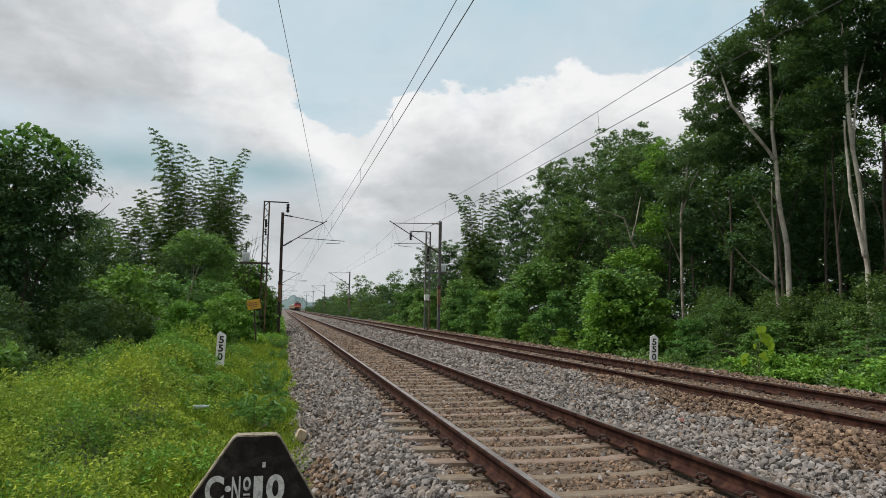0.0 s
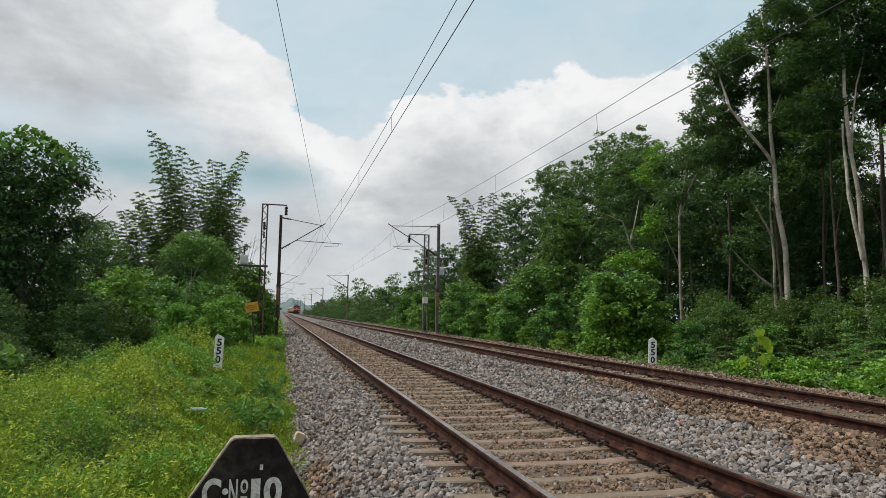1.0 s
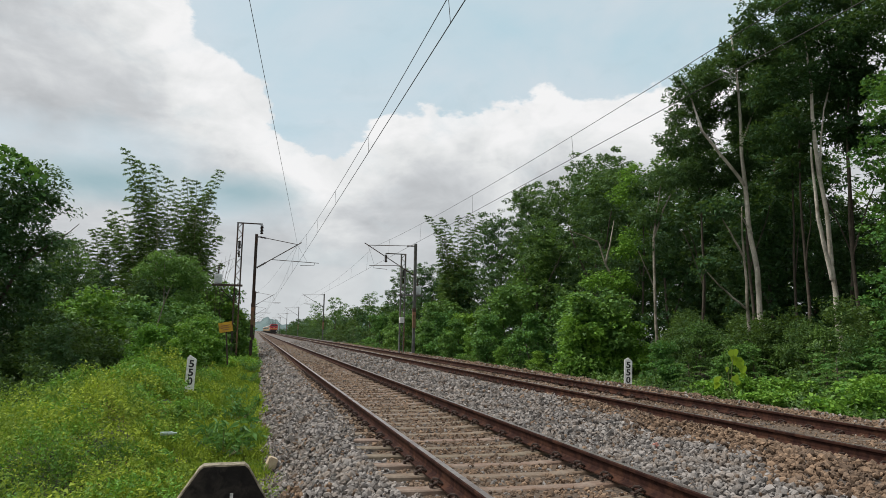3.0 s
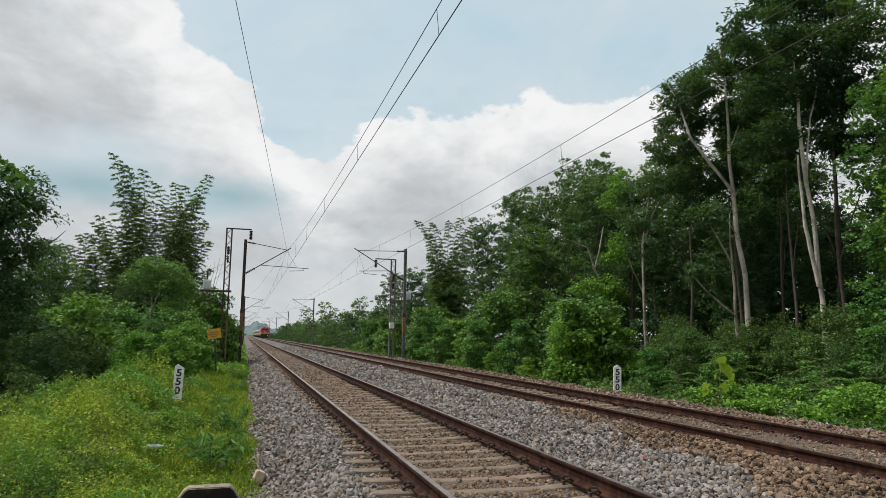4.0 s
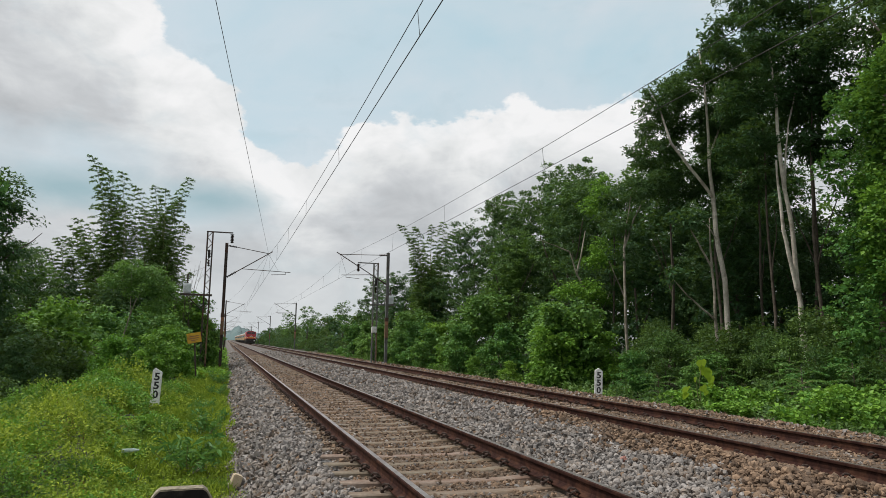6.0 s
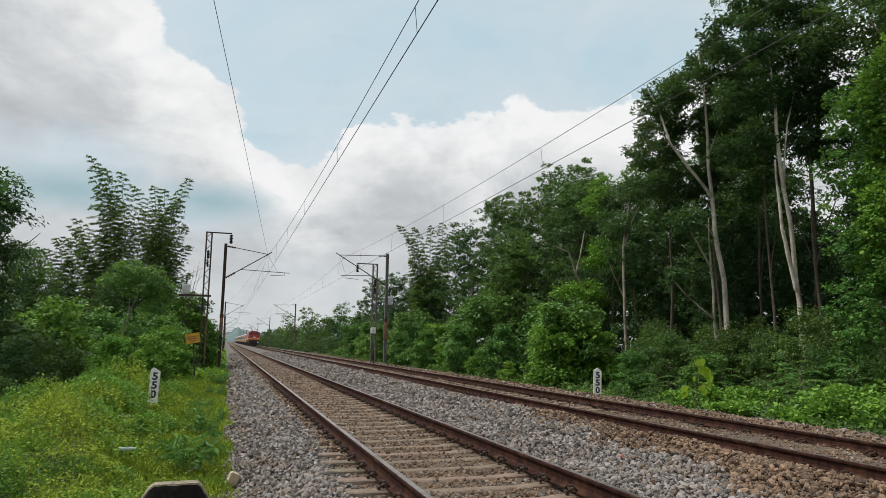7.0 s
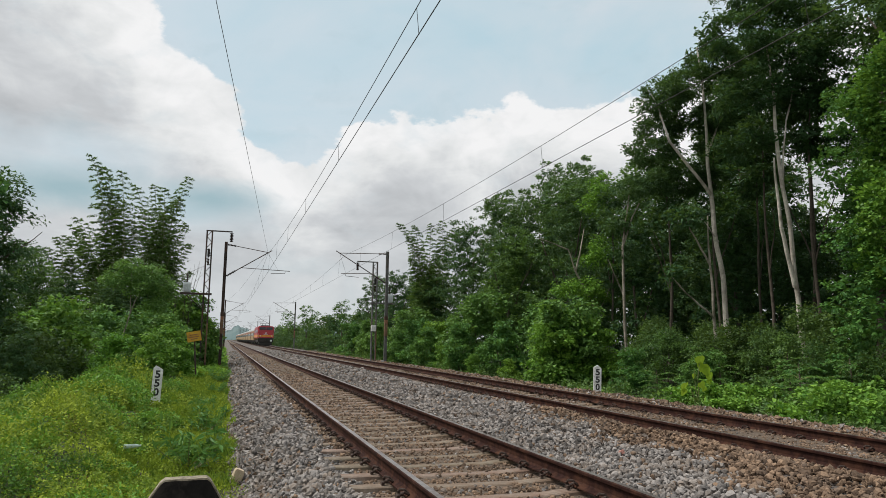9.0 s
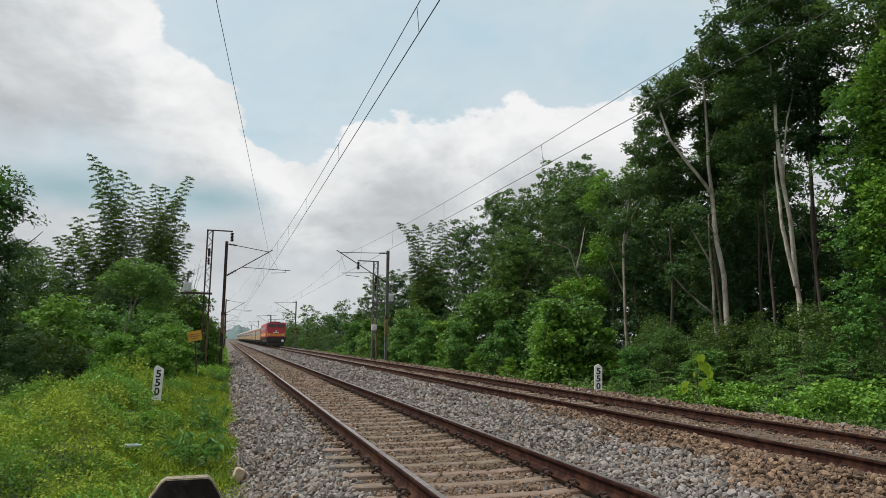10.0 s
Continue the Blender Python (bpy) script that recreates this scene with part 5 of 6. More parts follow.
    # edge of the wood
    for x, y, k, s, r in ((15.6, 34.5, 0, 0.92, 0), (18.2, 39, 1, 1.08, 80), (21.5, 43, 2, 1.18, 160), (15.2, 42, 1, 0.98, 240), (13.4, 37.5, 2, 0.72, 30), (14.8, 49, 0, 0.92, 100), (19, 51, 1, 1.12, 190),
                          (14.2, 56, 2, 0.66, 280), (24.5, 48, 0, 1.2, 10), (20.3, 46.5, 2, 1.14, 60), (22, 37.5, 2, 1.08, 300), (14.4, 63, 0, 0.6, 220), (16.5, 70, 1, 0.7, 140), (12.2, 71, 0, 0.74, 40), (12.0, 60.5, 1, 0.68, 330)):
        put(mid[k], x, y, s, r)
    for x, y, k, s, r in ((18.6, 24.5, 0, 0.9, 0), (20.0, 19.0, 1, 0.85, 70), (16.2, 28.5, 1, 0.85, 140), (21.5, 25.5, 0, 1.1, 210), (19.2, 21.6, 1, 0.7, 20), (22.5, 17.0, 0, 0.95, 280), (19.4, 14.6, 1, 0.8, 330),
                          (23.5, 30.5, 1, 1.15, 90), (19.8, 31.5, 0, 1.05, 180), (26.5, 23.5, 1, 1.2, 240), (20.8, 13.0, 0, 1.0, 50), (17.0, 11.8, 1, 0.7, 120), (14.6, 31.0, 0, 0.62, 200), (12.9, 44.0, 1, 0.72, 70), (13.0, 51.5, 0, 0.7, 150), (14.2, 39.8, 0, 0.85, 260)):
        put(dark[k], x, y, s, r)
    pole = make_tree("forest_tree", "thin dark young tree inside the wood", [((0, 0, -0.3), (0.3, 0.1, 5.0), 0.07, 0.05), ((0.3, 0.1, 5.0), (0.1, 0.2, 10.0), 0.05, 0.02), ((0.25, 0.1, 4.0), (-0.6, 0.1, 6.5), 0.03, 0.012)],
                     [(0.1, 0.2, 9.6, 0.8, 0.8, 0.6), (0.3, 0.1, 8.0, 0.6, 0.6, 0.4)], 1500, 0.2, "leaf_dark", "bark_dark", 0.4, 24, core=0)
    for x, y, s, r in ((16.0, 26.0, 1.0, 0), (16.9, 23.5, 1.05, 120), (17.6, 22.2, 0.95, 200), (18.3, 20.6, 1.1, 300), (16.4, 20.2, 1.0, 60), (17.0, 18.6, 1.1, 150), (15.2, 29.5, 0.9, 250), (18.6, 17.0, 1.1, 20), (14.9, 24.6, 0.9, 340)):
        put(pole, x, y, s, r)
    # deeper rows, partly unseen, added to close the wood and block light from behind
    for i in range(20):
        put(far[i % 3], 27 + (i % 2) * 6 + rng.uniform(-1, 1), 6 + i * 3.2, rng.uniform(0.85, 1.05) * (0.68 if 10 < 6 + i * 3.2 < 34 else 1.0), rng.uniform(0, 360))
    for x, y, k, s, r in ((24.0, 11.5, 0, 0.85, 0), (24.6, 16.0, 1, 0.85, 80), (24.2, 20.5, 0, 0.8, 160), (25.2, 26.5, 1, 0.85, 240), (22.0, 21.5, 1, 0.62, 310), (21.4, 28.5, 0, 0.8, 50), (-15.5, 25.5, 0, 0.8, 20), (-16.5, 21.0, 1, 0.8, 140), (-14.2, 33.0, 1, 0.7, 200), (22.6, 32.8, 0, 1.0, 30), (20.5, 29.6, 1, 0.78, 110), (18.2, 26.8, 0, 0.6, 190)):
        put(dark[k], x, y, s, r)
    put(far[0], 11.6, 128, 0.72, 40), put(far[1], 13.2, 100, 0.66, 150), put(far[2], 12.2, 176, 0.8, 260)
    for i in range(34):
        y = 66 + i * 7.6 + rng.uniform(-2, 2)
        put(edge[i % 3], 13.0 + rng.uniform(-0.5, 1.5), y, rng.uniform(0.68, 0.96), rng.choice((0, 180)) + rng.uniform(-15, 15))
        if i % 2:
            put(far[i % 3], 17.0 + rng.uniform(0, 3), y, rng.uniform(0.52, 0.68), rng.uniform(0, 360))
    # bushes along the far track
    for x, y, k, s in ((10.4, 25.0, 0, 1.12), (11.6, 25.6, 1, 0.95), (10.2, 31, 1, 0.85), (9.6, 35.5, 2, 0.85), (11.3, 37, 0, 1.4), (9.6, 41.5, 1, 0.8), (9.4, 48, 2, 0.8), (10.8, 51, 0, 1.3), (9.6, 56, 1, 1.0), (9.9, 62, 2, 1.15),
                       (9.7, 69, 0, 1.1), (12.2, 30.0, 2, 0.9), (12.0, 20.8, 1, 0.72), (13.6, 23.2, 0, 0.8), (13.6, 18.0, 2, 0.8), (11.2, 17.6, 0, 0.5), (12.6, 16.2, 1, 0.7), (15.2, 25.6, 1, 0.85), (13.0, 33, 2, 1.1), (15.4, 16.0, 2, 0.85),
                       (10.4, 20.2, 2, 0.5), (9.9, 45, 0, 1.0), (14.6, 13.6, 0, 0.75), (13.4, 20.8, 1, 0.6), (13.8, 12.0, 0, 0.6), (14.4, 16.6, 1, 0.9), (13.2, 15.0, 1, 0.6), (12.9, 18.6, 0, 0.75), (14.6, 21.4, 1, 0.8), (12.9, 13.0, 2, 0.62)):
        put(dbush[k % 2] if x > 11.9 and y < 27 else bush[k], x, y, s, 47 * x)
    for x, y, k, s in ((9.5, 28.6, 0, 0.36), (9.2, 32.6, 1, 0.36), (10.6, 43.5, 0, 1.05), (9.7, 38.6, 1, 0.6), (11.0, 25.0, 1, 0.95), (10.0, 24.7, 1, 1.08), (11.7, 24.6, 0, 0.8)):
        put(lbush[k], x, y, s, 31 * y)
    for i in range(40):
        y = 72 + i * 7.5 + rng.uniform(-3, 3)
        put(edge[(i + 1) % 3], 10.4 + rng.uniform(-0.2, 0.6), y, rng.uniform(0.3, 0.48), rng.choice((0, 180)) + rng.uniform(-15, 15))
    # beside the near track
    for x, y, k, s, r in ((-16.6, 27.0, 0, 0.8, 0), (-14.8, 24.0, 1, 0.78, 90), (-15.5, 31.0, 2, 0.9, 200), (-17, 38, 1, 0.8, 310), (-11.6, 37.5, 2, 0.62, 120), (-14.0, 44, 0, 0.8, 60), (-8.4, 46.5, 1, 0.66, 200)):
        put(mid[k], x, y, s, r)
    for x, y, k, s, r in ((-13.2, 29.0, 0, 0.9, 30), (-13.5, 21.5, 1, 0.72, 100), (-10.5, 36.5, 1, 0.62, 170), (-9.0, 44.0, 0, 0.70, 240), (-12.5, 34, 0, 0.72, 310), (-12.2, 46, 1, 0.8, 10), (-7.2, 45.5, 1, 0.62, 75), (-18, 27, 0, 1.0, 150), (-4.1, 47.2, 0, 0.36, 40), (-4.3, 50.2, 1, 0.42, 200), (-4.9, 45.0, 1, 0.4, 300), (-8.6, 23.4, 0, 0.36, 20), (-10.2, 21.0, 1, 0.42, 120)):
        put(dark[k], x, y, s, r)
    for x, y, k, s in ((-9.6, 33, 2, 1.5), (-7.4, 36.5, 0, 1.2), (-9.0, 38, 1, 1.5), (-8.3, 32.0, 1, 1.1), (-9.6, 30.5, 0, 1.35), (-6.6, 33.5, 2, 0.9), (-5.4, 45.5, 2, 0.95), (-5.0, 51, 0, 1.1), (-6.4, 40.5, 1, 1.15), (-5.6, 48.5, 0, 1.2), (-5.0, 60, 2, 1.1), (-4.75, 41.2, 2, 0.62), (-5.5, 42.8, 1, 1.0), (-4.4, 44.6, 0, 0.75), (-3.9, 47.5, 2, 0.6), (-5.3, 46.0, 0, 1.45), (-4.6, 47.2, 1, 1.25), (-6.6, 44.5, 2, 1.4), (-5.9, 41.5, 0, 1.1)):
        put(bush[k], x, y, s, 53 * y)
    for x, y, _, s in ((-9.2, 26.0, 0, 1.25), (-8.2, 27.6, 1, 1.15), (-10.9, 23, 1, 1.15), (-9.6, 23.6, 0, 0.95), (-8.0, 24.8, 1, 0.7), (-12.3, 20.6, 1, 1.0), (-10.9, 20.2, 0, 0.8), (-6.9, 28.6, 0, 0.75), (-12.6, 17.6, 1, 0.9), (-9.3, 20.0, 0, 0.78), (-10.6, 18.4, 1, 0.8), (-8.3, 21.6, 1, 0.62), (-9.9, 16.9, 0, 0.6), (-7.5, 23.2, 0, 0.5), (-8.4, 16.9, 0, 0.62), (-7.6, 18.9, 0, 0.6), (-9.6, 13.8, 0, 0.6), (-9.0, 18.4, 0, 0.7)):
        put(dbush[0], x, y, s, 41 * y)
    for x, y, k, s in ((-6.3, 26.5, 0, 0.78), (-5.0, 27.3, 1, 0.7), (-5.4, 35, 0, 0.85), (-5.2, 39.5, 1, 0.85), (-8.9, 31.0, 1, 1.5), (-9.8, 32.4, 0, 1.6), (-5.2, 45.0, 1, 1.5), (-6.3, 46.0, 1, 1.3), (-4.3, 50.5, 0, 0.85), (-4.2, 56, 1, 0.9)):
        put(lbush[k], x, y, s, 29 * y)
    for i in range(24):
        y = 54 + i * 13 + rng.uniform(-3, 3)
        put(far[i % 3], -5.2 - rng.uniform(0, 1.2), y, rng.uniform(0.22, 0.34), rng.uniform(0, 360))
        if i % 2:
            put(far[(i + 1) % 3], -10 - rng.uniform(0, 4), y, rng.uniform(0.5, 0.65), rng.uniform(0, 360))
    # small forked tree with flat leafy top, in front of the bamboo
    t = make_tree("small_tree", "small thin-stemmed tree with feathery bright green top", [((-0.5, 0, -0.3), (-0.2, 0, 2.0), 0.045, 0.035), ((-0.2, 0, 2.0), (0.3, 0, 3.9), 0.033, 0.02), ((0.3, 0, 3.9), (0.9, 0, 5.1), 0.02, 0.008), ((0.1, 0, 3.2), (0.0, 0.1, 5.2), 0.022, 0.008)],
                  [(-0.6, 0, 4.7, 0.6, 0.7, 0.35), (0.1, 0.2, 5.25, 0.75, 0.8, 0.35), (0.9, 0, 5.0, 0.7, 0.7, 0.4), (1.3, 0.2, 4.3, 0.6, 0.7, 0.4), (0.5, -0.1, 4.4, 0.7, 0.7, 0.4), (1.0, 0.1, 3.6, 0.5, 0.6, 0.35)], 6800, 0.12, "leaf_bush", "bark_grey", 0.3, 24, core=8)
    t.matrix_basis = place(-6.75, 33)


def build_hung_tree():
    """A dark small-leaved tree at the bank whose top is draped with a broad-leaved climber."""
    rng = np.random.default_rng(14)
    limbs = [((0, 0, -0.3), (0.2, 0, 4.0), 0.16, 0.10), ((0.2, 0, 4.0), (-0.4, 0.2, 7.6), 0.10, 0.03), ((0.1, 0, 2.5), (1.5, 0.2, 6.2), 0.07, 0.02), ((0.1, 0, 2.8), (-1.8, 0.3, 6.5), 0.07, 0.02), ((1.1, 0.1, 5.0), (2.3, 0.1, 6.1), 0.03, 0.008)]
    blobs = [(rng.uniform(-2.3, 1.1), rng.uniform(-0.9, 1.1), rng.uniform(0.8, 7.3), rng.uniform(0.65, 1.05), 0.9, rng.uniform(0.5, 0.8)) for i in range(30)]
    blobs += [(rng.uniform(-1.6, 1.6), rng.uniform(-0.7, 0.7), 1.0 + 0.4 * i, 0.8, 0.8, 0.6) for i in range(15)]
    blobs += [(-2.5 + 0.55 * i, rng.uniform(-0.6, 0.6), 7.1 - 0.12 * abs(i - 2), 0.75, 0.8, 0.55) for i in range(7)]
    blobs += [(1.25, 0, 7.1, 0.6, 0.6, 0.45), (1.6, 0.1, 5.6, 0.5, 0.6, 0.4), (1.9, 0, 4.6, 0.45, 0.5, 0.35), (1.3, 0.2, 4.2, 0.6, 0.6, 0.5), (1.5, 0.1, 3.0, 0.6, 0.6, 0.5), (1.3, 0, 1.6, 0.8, 0.8, 0.6)]
    t = make_tree("climber_hung_tree", "dark small-leaved tree draped at its top with broad-leaved climber", limbs, blobs, 42000, 0.125, "leaf_dark", "bark_dark", 0.36, 36, core=22)
    u = rng.random(900)
    x = -2.8 + 4.3 * u
    top = 8.25 - 0.22 * np.clip(x + 0.6, 0, 9) ** 1.3 + 0.22 * np.sin(x * 2.9)
    drop = rng.random(900) ** 2 * (0.5 + 0.5 * np.sin(x * 3.3) ** 2)
    p = np.column_stack((x, rng.normal(size=900) * 0.45 - 0.25, top - drop - 0.2))
    out = np.column_stack((rng.normal(size=900) * 0.3, np.full(900, -0.5), np.full(900, -0.5)))
    part("climber", mesh_np("climber", *leaf_cloud(p, 0.19, 0.85, 0.2, rng, out)), M["leaf_bush"], t, "broad green climber leaves")
    t.matrix_basis = place(-11.5, 26.0, 1.2)
    # broad-leaved shrub standing at the foot of the bank
    for x, y, sc in ((-8.6, 15.2, 1.0), (-7.9, 13.2, 0.62), (-9.6, 17.0, 0.95)):
        bl = [(rng.uniform(-0.7, 0.7), rng.uniform(-0.6, 0.6), rng.uniform(0.3, 1.75), 0.42, 0.42, 0.36) for i in range(13)]
        make_tree("broad_leaved_shrub", "light green shrub with broad pointed leaves", [((0, 0, -0.2), (0.1, 0, 1.5), 0.03, 0.01), ((0, 0, -0.2), (-0.5, 0.1, 1.6), 0.03, 0.01)], bl, 1700, 0.19, "leaf_bush", "bark_dark", 0.25, 9, "shrub", "broad-leaved shrubs", 0.62, 0.45, 10, False).matrix_basis = place(x, y, sc)


def build_twigs():
    rng = np.random.default_rng(31)
    t = thing("bare_shrub", "thin nearly leafless shrub beside the lattice mast", "shrub", m=place(-5.0, 43.6))
    for i in range(9):
        top = (rng.uniform(-0.6, 1.0), rng.uniform(-0.3, 0.3), rng.uniform(4.6, 7.2))
        a = limb((0, 0, 0), top, 0.022, 0.005, rng, 0.12, 9)
        part("stem", mesh_np("stem", *tube_arrays(*a, 5)), M["bark_dark"], t)
        for k in (4, 5, 6, 7):
            p = a[0][k]
            part("twig", mesh_np("twig", *tube_arrays(*limb(p, p + rng.normal(size=3) * np.array((0.45, 0.2, 0.1)) + np.array((0.1, 0, 0.5)), 0.008, 0.003, rng), 4)), M["bark_dark"], t)


def build_bamboo():
    rng = np.random.default_rng(5)
    clumps = (((-9.15, 46.0), ((-2.1, 13.4), (-1.6, 12.8), (-1.0, 12.5), (-0.1, 12.3), (-0.5, 11.0), (-1.3, 11.4), (0.3, 10.4), (-2.3, 9.3), (-2.9, 9.1), (-3.1, 8.4), (-0.2, 9.2), (-1.2, 8.6), (0.5, 8.4), (-2.0, 7.6))),
              ((-6.95, 46.6), ((-1.5, 10.9), (-0.6, 11.4), (0.2, 10.9), (0.7, 10.4), (1.6, 12.0), (1.1, 10.6), (0.9, 8.0), (-0.9, 8.4), (0.2, 9.4), (-0.3, 9.8), (1.9, 7.6), (1.6, 8.8), (-1.2, 9.8), (-1.7, 8.7), (0.5, 8.0), (1.3, 6.6), (2.0, 6.0))),
              ((-12.2, 48.0), ((0.4, 9.4), (-0.5, 8.8), (1.0, 8.6), (-1.2, 8.2), (0.1, 7.6), (1.6, 7.4), (2.2, 6.6), (1.4, 6.0))),
              ((12.6, 52.0), ((-2.4, 10.6), (-1.2, 10.4), (-1.8, 9.4), (-0.2, 10.4), (0.8, 10.7), (1.8, 10.1), (3.0, 10.3), (-1.6, 7.6), (0.9, 8.2), (-0.4, 7.4))))
    for (cx, cy), tips in clumps:
        t = thing("bamboo_clump", "tall feathery bamboo clump with arching culms", "bamboo", "bamboo clumps", m=pose(cx, cy, float(ground_z(cx, cy)) - 0.05))
        leaf, outs = [], []
        for tx, tz in tips:
            ty = rng.uniform(-1.2, 1.2)
            u = np.linspace(0, 1, 14)
            reach = np.array((tx, ty))
            b0 = rng.normal(size=2) * 0.25
            xy = b0[None] + (reach - b0)[None] * (0.3 * u + 0.7 * u ** 3.4)[:, None]
            z = (tz + 0.45) * (1.12 * u - 0.12 * u ** 4) / 1.0
            pts = np.column_stack((xy, z * (1.05 if cx < 0 else 1.0)))
            part("culm", mesh_np("culm", *tube_arrays(pts, np.linspace(0.05, 0.008, 14), 5)), M["bamboo"], t, smooth=True)
            nb = 54
            for k in range(nb):
                q = 0.2 + 0.8 * (k + rng.uniform(0.3, 0.7)) / nb
                p = np.array([np.interp(q, u, pts[:, j]) for j in range(3)])
                open_top = q > 0.5
                a = k * math.pi + rng.normal() * (0.4 if open_top else 0.8)
                d = np.array((math.cos(a), math.sin(a), 0.45 + 0.25 * rng.random()))
                d /= np.linalg.norm(d)
                ln = (0.28 + 1.7 * (1 - q) ** 0.75) * rng.uniform(0.7, 1.15)
                m = int(18 + 46 * (1 - q))
                w = rng.uniform(0.1, 1, m)[:, None]
                leaf.append(p + d * w * ln + np.array((0, 0, -0.5)) * w ** 2 * ln + rng.normal(size=(m, 3)) * (0.028 if open_top else 0.06))
                outs.append(np.repeat(d[None] * 1.4 - np.array((0, 0, 0.5)), m, 0))
        part("foliage", mesh_np("foliage", *leaf_cloud(np.concatenate(leaf), 0.24, 0.24, 0.25, rng, np.concatenate(outs), True)), M["leaf_bamboo"], t)


def build_creeper_tree():
    rng = np.random.default_rng(9)
    blobs = []
    for i in range(22):
        z = 0.7 + 9.0 * i / 21
        a = i * 2.4
        w = 0.9 if z < 6 else 1.25
        blobs.append((w * 0.75 * math.cos(a) + 0.09 * z, w * 0.75 * math.sin(a), z, 0.85 * rng.uniform(0.75, 1.2), 0.8, 0.7))
    for i in range(5):
        blobs.append((1.6 + 0.5 * i, 0.4 * math.sin(i), 9.0 + 0.45 * i, 1.1, 1.0, 0.8))
    t = make_tree("creeper_covered_tree", "tree smothered in bright green heart-leaved creeper", [((0, 0, -0.3), (0.8, 0, 9.0), 0.22, 0.1), ((0.4, 0, 6), (2.6, 0.4, 10.0), 0.08, 0.03)],
                  blobs, 32000, 0.105, "leaf_bush", "bark_dark", 0.26, 36, width=0.75, core=40, tri=False)
    # brighter leaves on the left face: the sunlight there is put into the colour
    lit_side = [(-0.75 + 0.09 * z + 0.25 * math.sin(z * 2.1), -0.45 + 0.3 * math.cos(z * 3.0), z, 0.42, 0.4, 0.5) for z in np.linspace(3.6, 9.6, 15)]
    part("climber", mesh_np("climber", *crown_arrays(lit_side, 7000, 0.115, 0.24, 14, 0.9, 0.3, 6, rng, False)), M["leaf_creeper"], t, "brighter heart-leaved climber standing in for the lit left side")
    t.matrix_basis = place(13.9, 14.0)
    # young plant with large yellow-green leaves by the far track
    s = thing("sapling", "young sapling with large bright yellow-green leaves", "sapling", m=place(9.45, 15.7))
    for i in range(3):
        part("stem", mesh_np("stem", *tube_arrays(*limb((0, 0, 0), (0.2 * i - 0.25, 0.05, 0.8 + 0.25 * i), 0.015, 0.006), sides=5)), M["bamboo"], s)
    heart = [(0, 0.05), (0.26, 0.0), (0.46, 0.18), (0.48, 0.42), (0.30, 0.74), (0, 1.08), (-0.30, 0.74), (-0.48, 0.42), (-0.46, 0.18), (-0.26, 0.0)]
    for x, z, sz, roll in ((0.12, 1.42, 0.27, 170), (0.20, 1.22, 0.28, 195), (0.28, 1.12, 0.26, 160), (0.44, 1.00, 0.27, 185), (-0.42, 0.72, 0.26, 175), (-0.36, 0.56, 0.22, 200), (0.02, 0.74, 0.2, 150), (0.18, 0.62, 0.16, 210), (-0.05, 0.95, 0.14, 190), (0.36, 0.80, 0.15, 165)):
        bm = bmesh.new()
        rim = [bm.verts.new((a * sz * 1.15, 0.10 * sz * abs(a) * 2, b * sz)) for a, b in heart]
        mid = bm.verts.new((0, 0, 0.45 * sz))
        for k in range(len(rim)):
            bm.faces.new((rim[k], rim[(k + 1) % len(rim)], mid))
        part("leaf", bm, M["leaf_yellow"], s, m=pose(x, rng.uniform(-0.15, 0.05), z, rng.uniform(-35, -5), roll, rng.uniform(-30, 20)))
    for x, y, w, h in ((10.2, 11.9, 1.25, 0.95), (11.3, 12.6, 1.2, 1.1), (9.3, 11.9, 0.7, 0.5), (9.9, 16.2, 0.95, 0.75), (9.3, 14.4, 0.65, 0.5), (10.8, 14.9, 0.8, 0.65)):
        bl = [(rng.uniform(-0.75, 0.75) * w, rng.uniform(-0.5, 0.5) * w, h * rng.uniform(0.1, 0.75), 0.34 * w, 0.34 * w, 0.28 * h) for i in range(12)]
        make_tree("creeper_mound", "low mound of bright green creeper beside the track", None, bl, 2600, 0.105, "leaf_creeper", None, 0.2, 14, "creeper", "creeper mounds", 0.8, 0.3, 22, False).matrix_basis = place(x, y)
    # feathery sprays standing out of the dark undergrowth
    for x, y, sc in ((11.2, 14.0, 1.0), (10.4, 13.2, 0.8), (12.2, 13.4, 1.15), (12.4, 15.6, 1.2), (11.4, 17.2, 1.0), (10.2, 18.6, 0.8), (12.6, 18.8, 1.2)):
        t = thing("fern_bush", "feathery fern-like shrub with flat leafy sprays", "shrub", "feathery shrubs", m=place(x, y, sc))
        leaf, outs = [], []
        for i in range(15):
            a, ln, z0 = i * 2.4, rng.uniform(0.5, 1.0), 0.2 + 1.0 * i / 15
            d = np.array((math.cos(a), math.sin(a), 0.0))
            q = np.linspace(0, 1, 10)[:, None]
            pts = np.array((0, 0, z0)) + d * q * ln + np.array((0, 0, 1.0)) * (0.5 * q - 0.55 * q ** 2) * ln
            part("stem", mesh_np("stem", *tube_arrays(pts, np.linspace(0.010, 0.003, 10), 4)), M["bamboo"], t)
            w = rng.uniform(0.15, 1, 90)
            side = rng.choice((-1.0, 1.0), 90)
            c = np.array((-d[1], d[0], 0.0))
            spot = np.column_stack([np.interp(w, q.ravel(), pts[:, j]) for j in range(3)])
            leaf.append(spot + c * (side * rng.random(90) * 0.24 * np.sin(w * 2.9))[:, None] * ln + rng.normal(size=(90, 3)) * 0.012), outs.append(c * side[:, None] * 1.5 + d * 0.8)
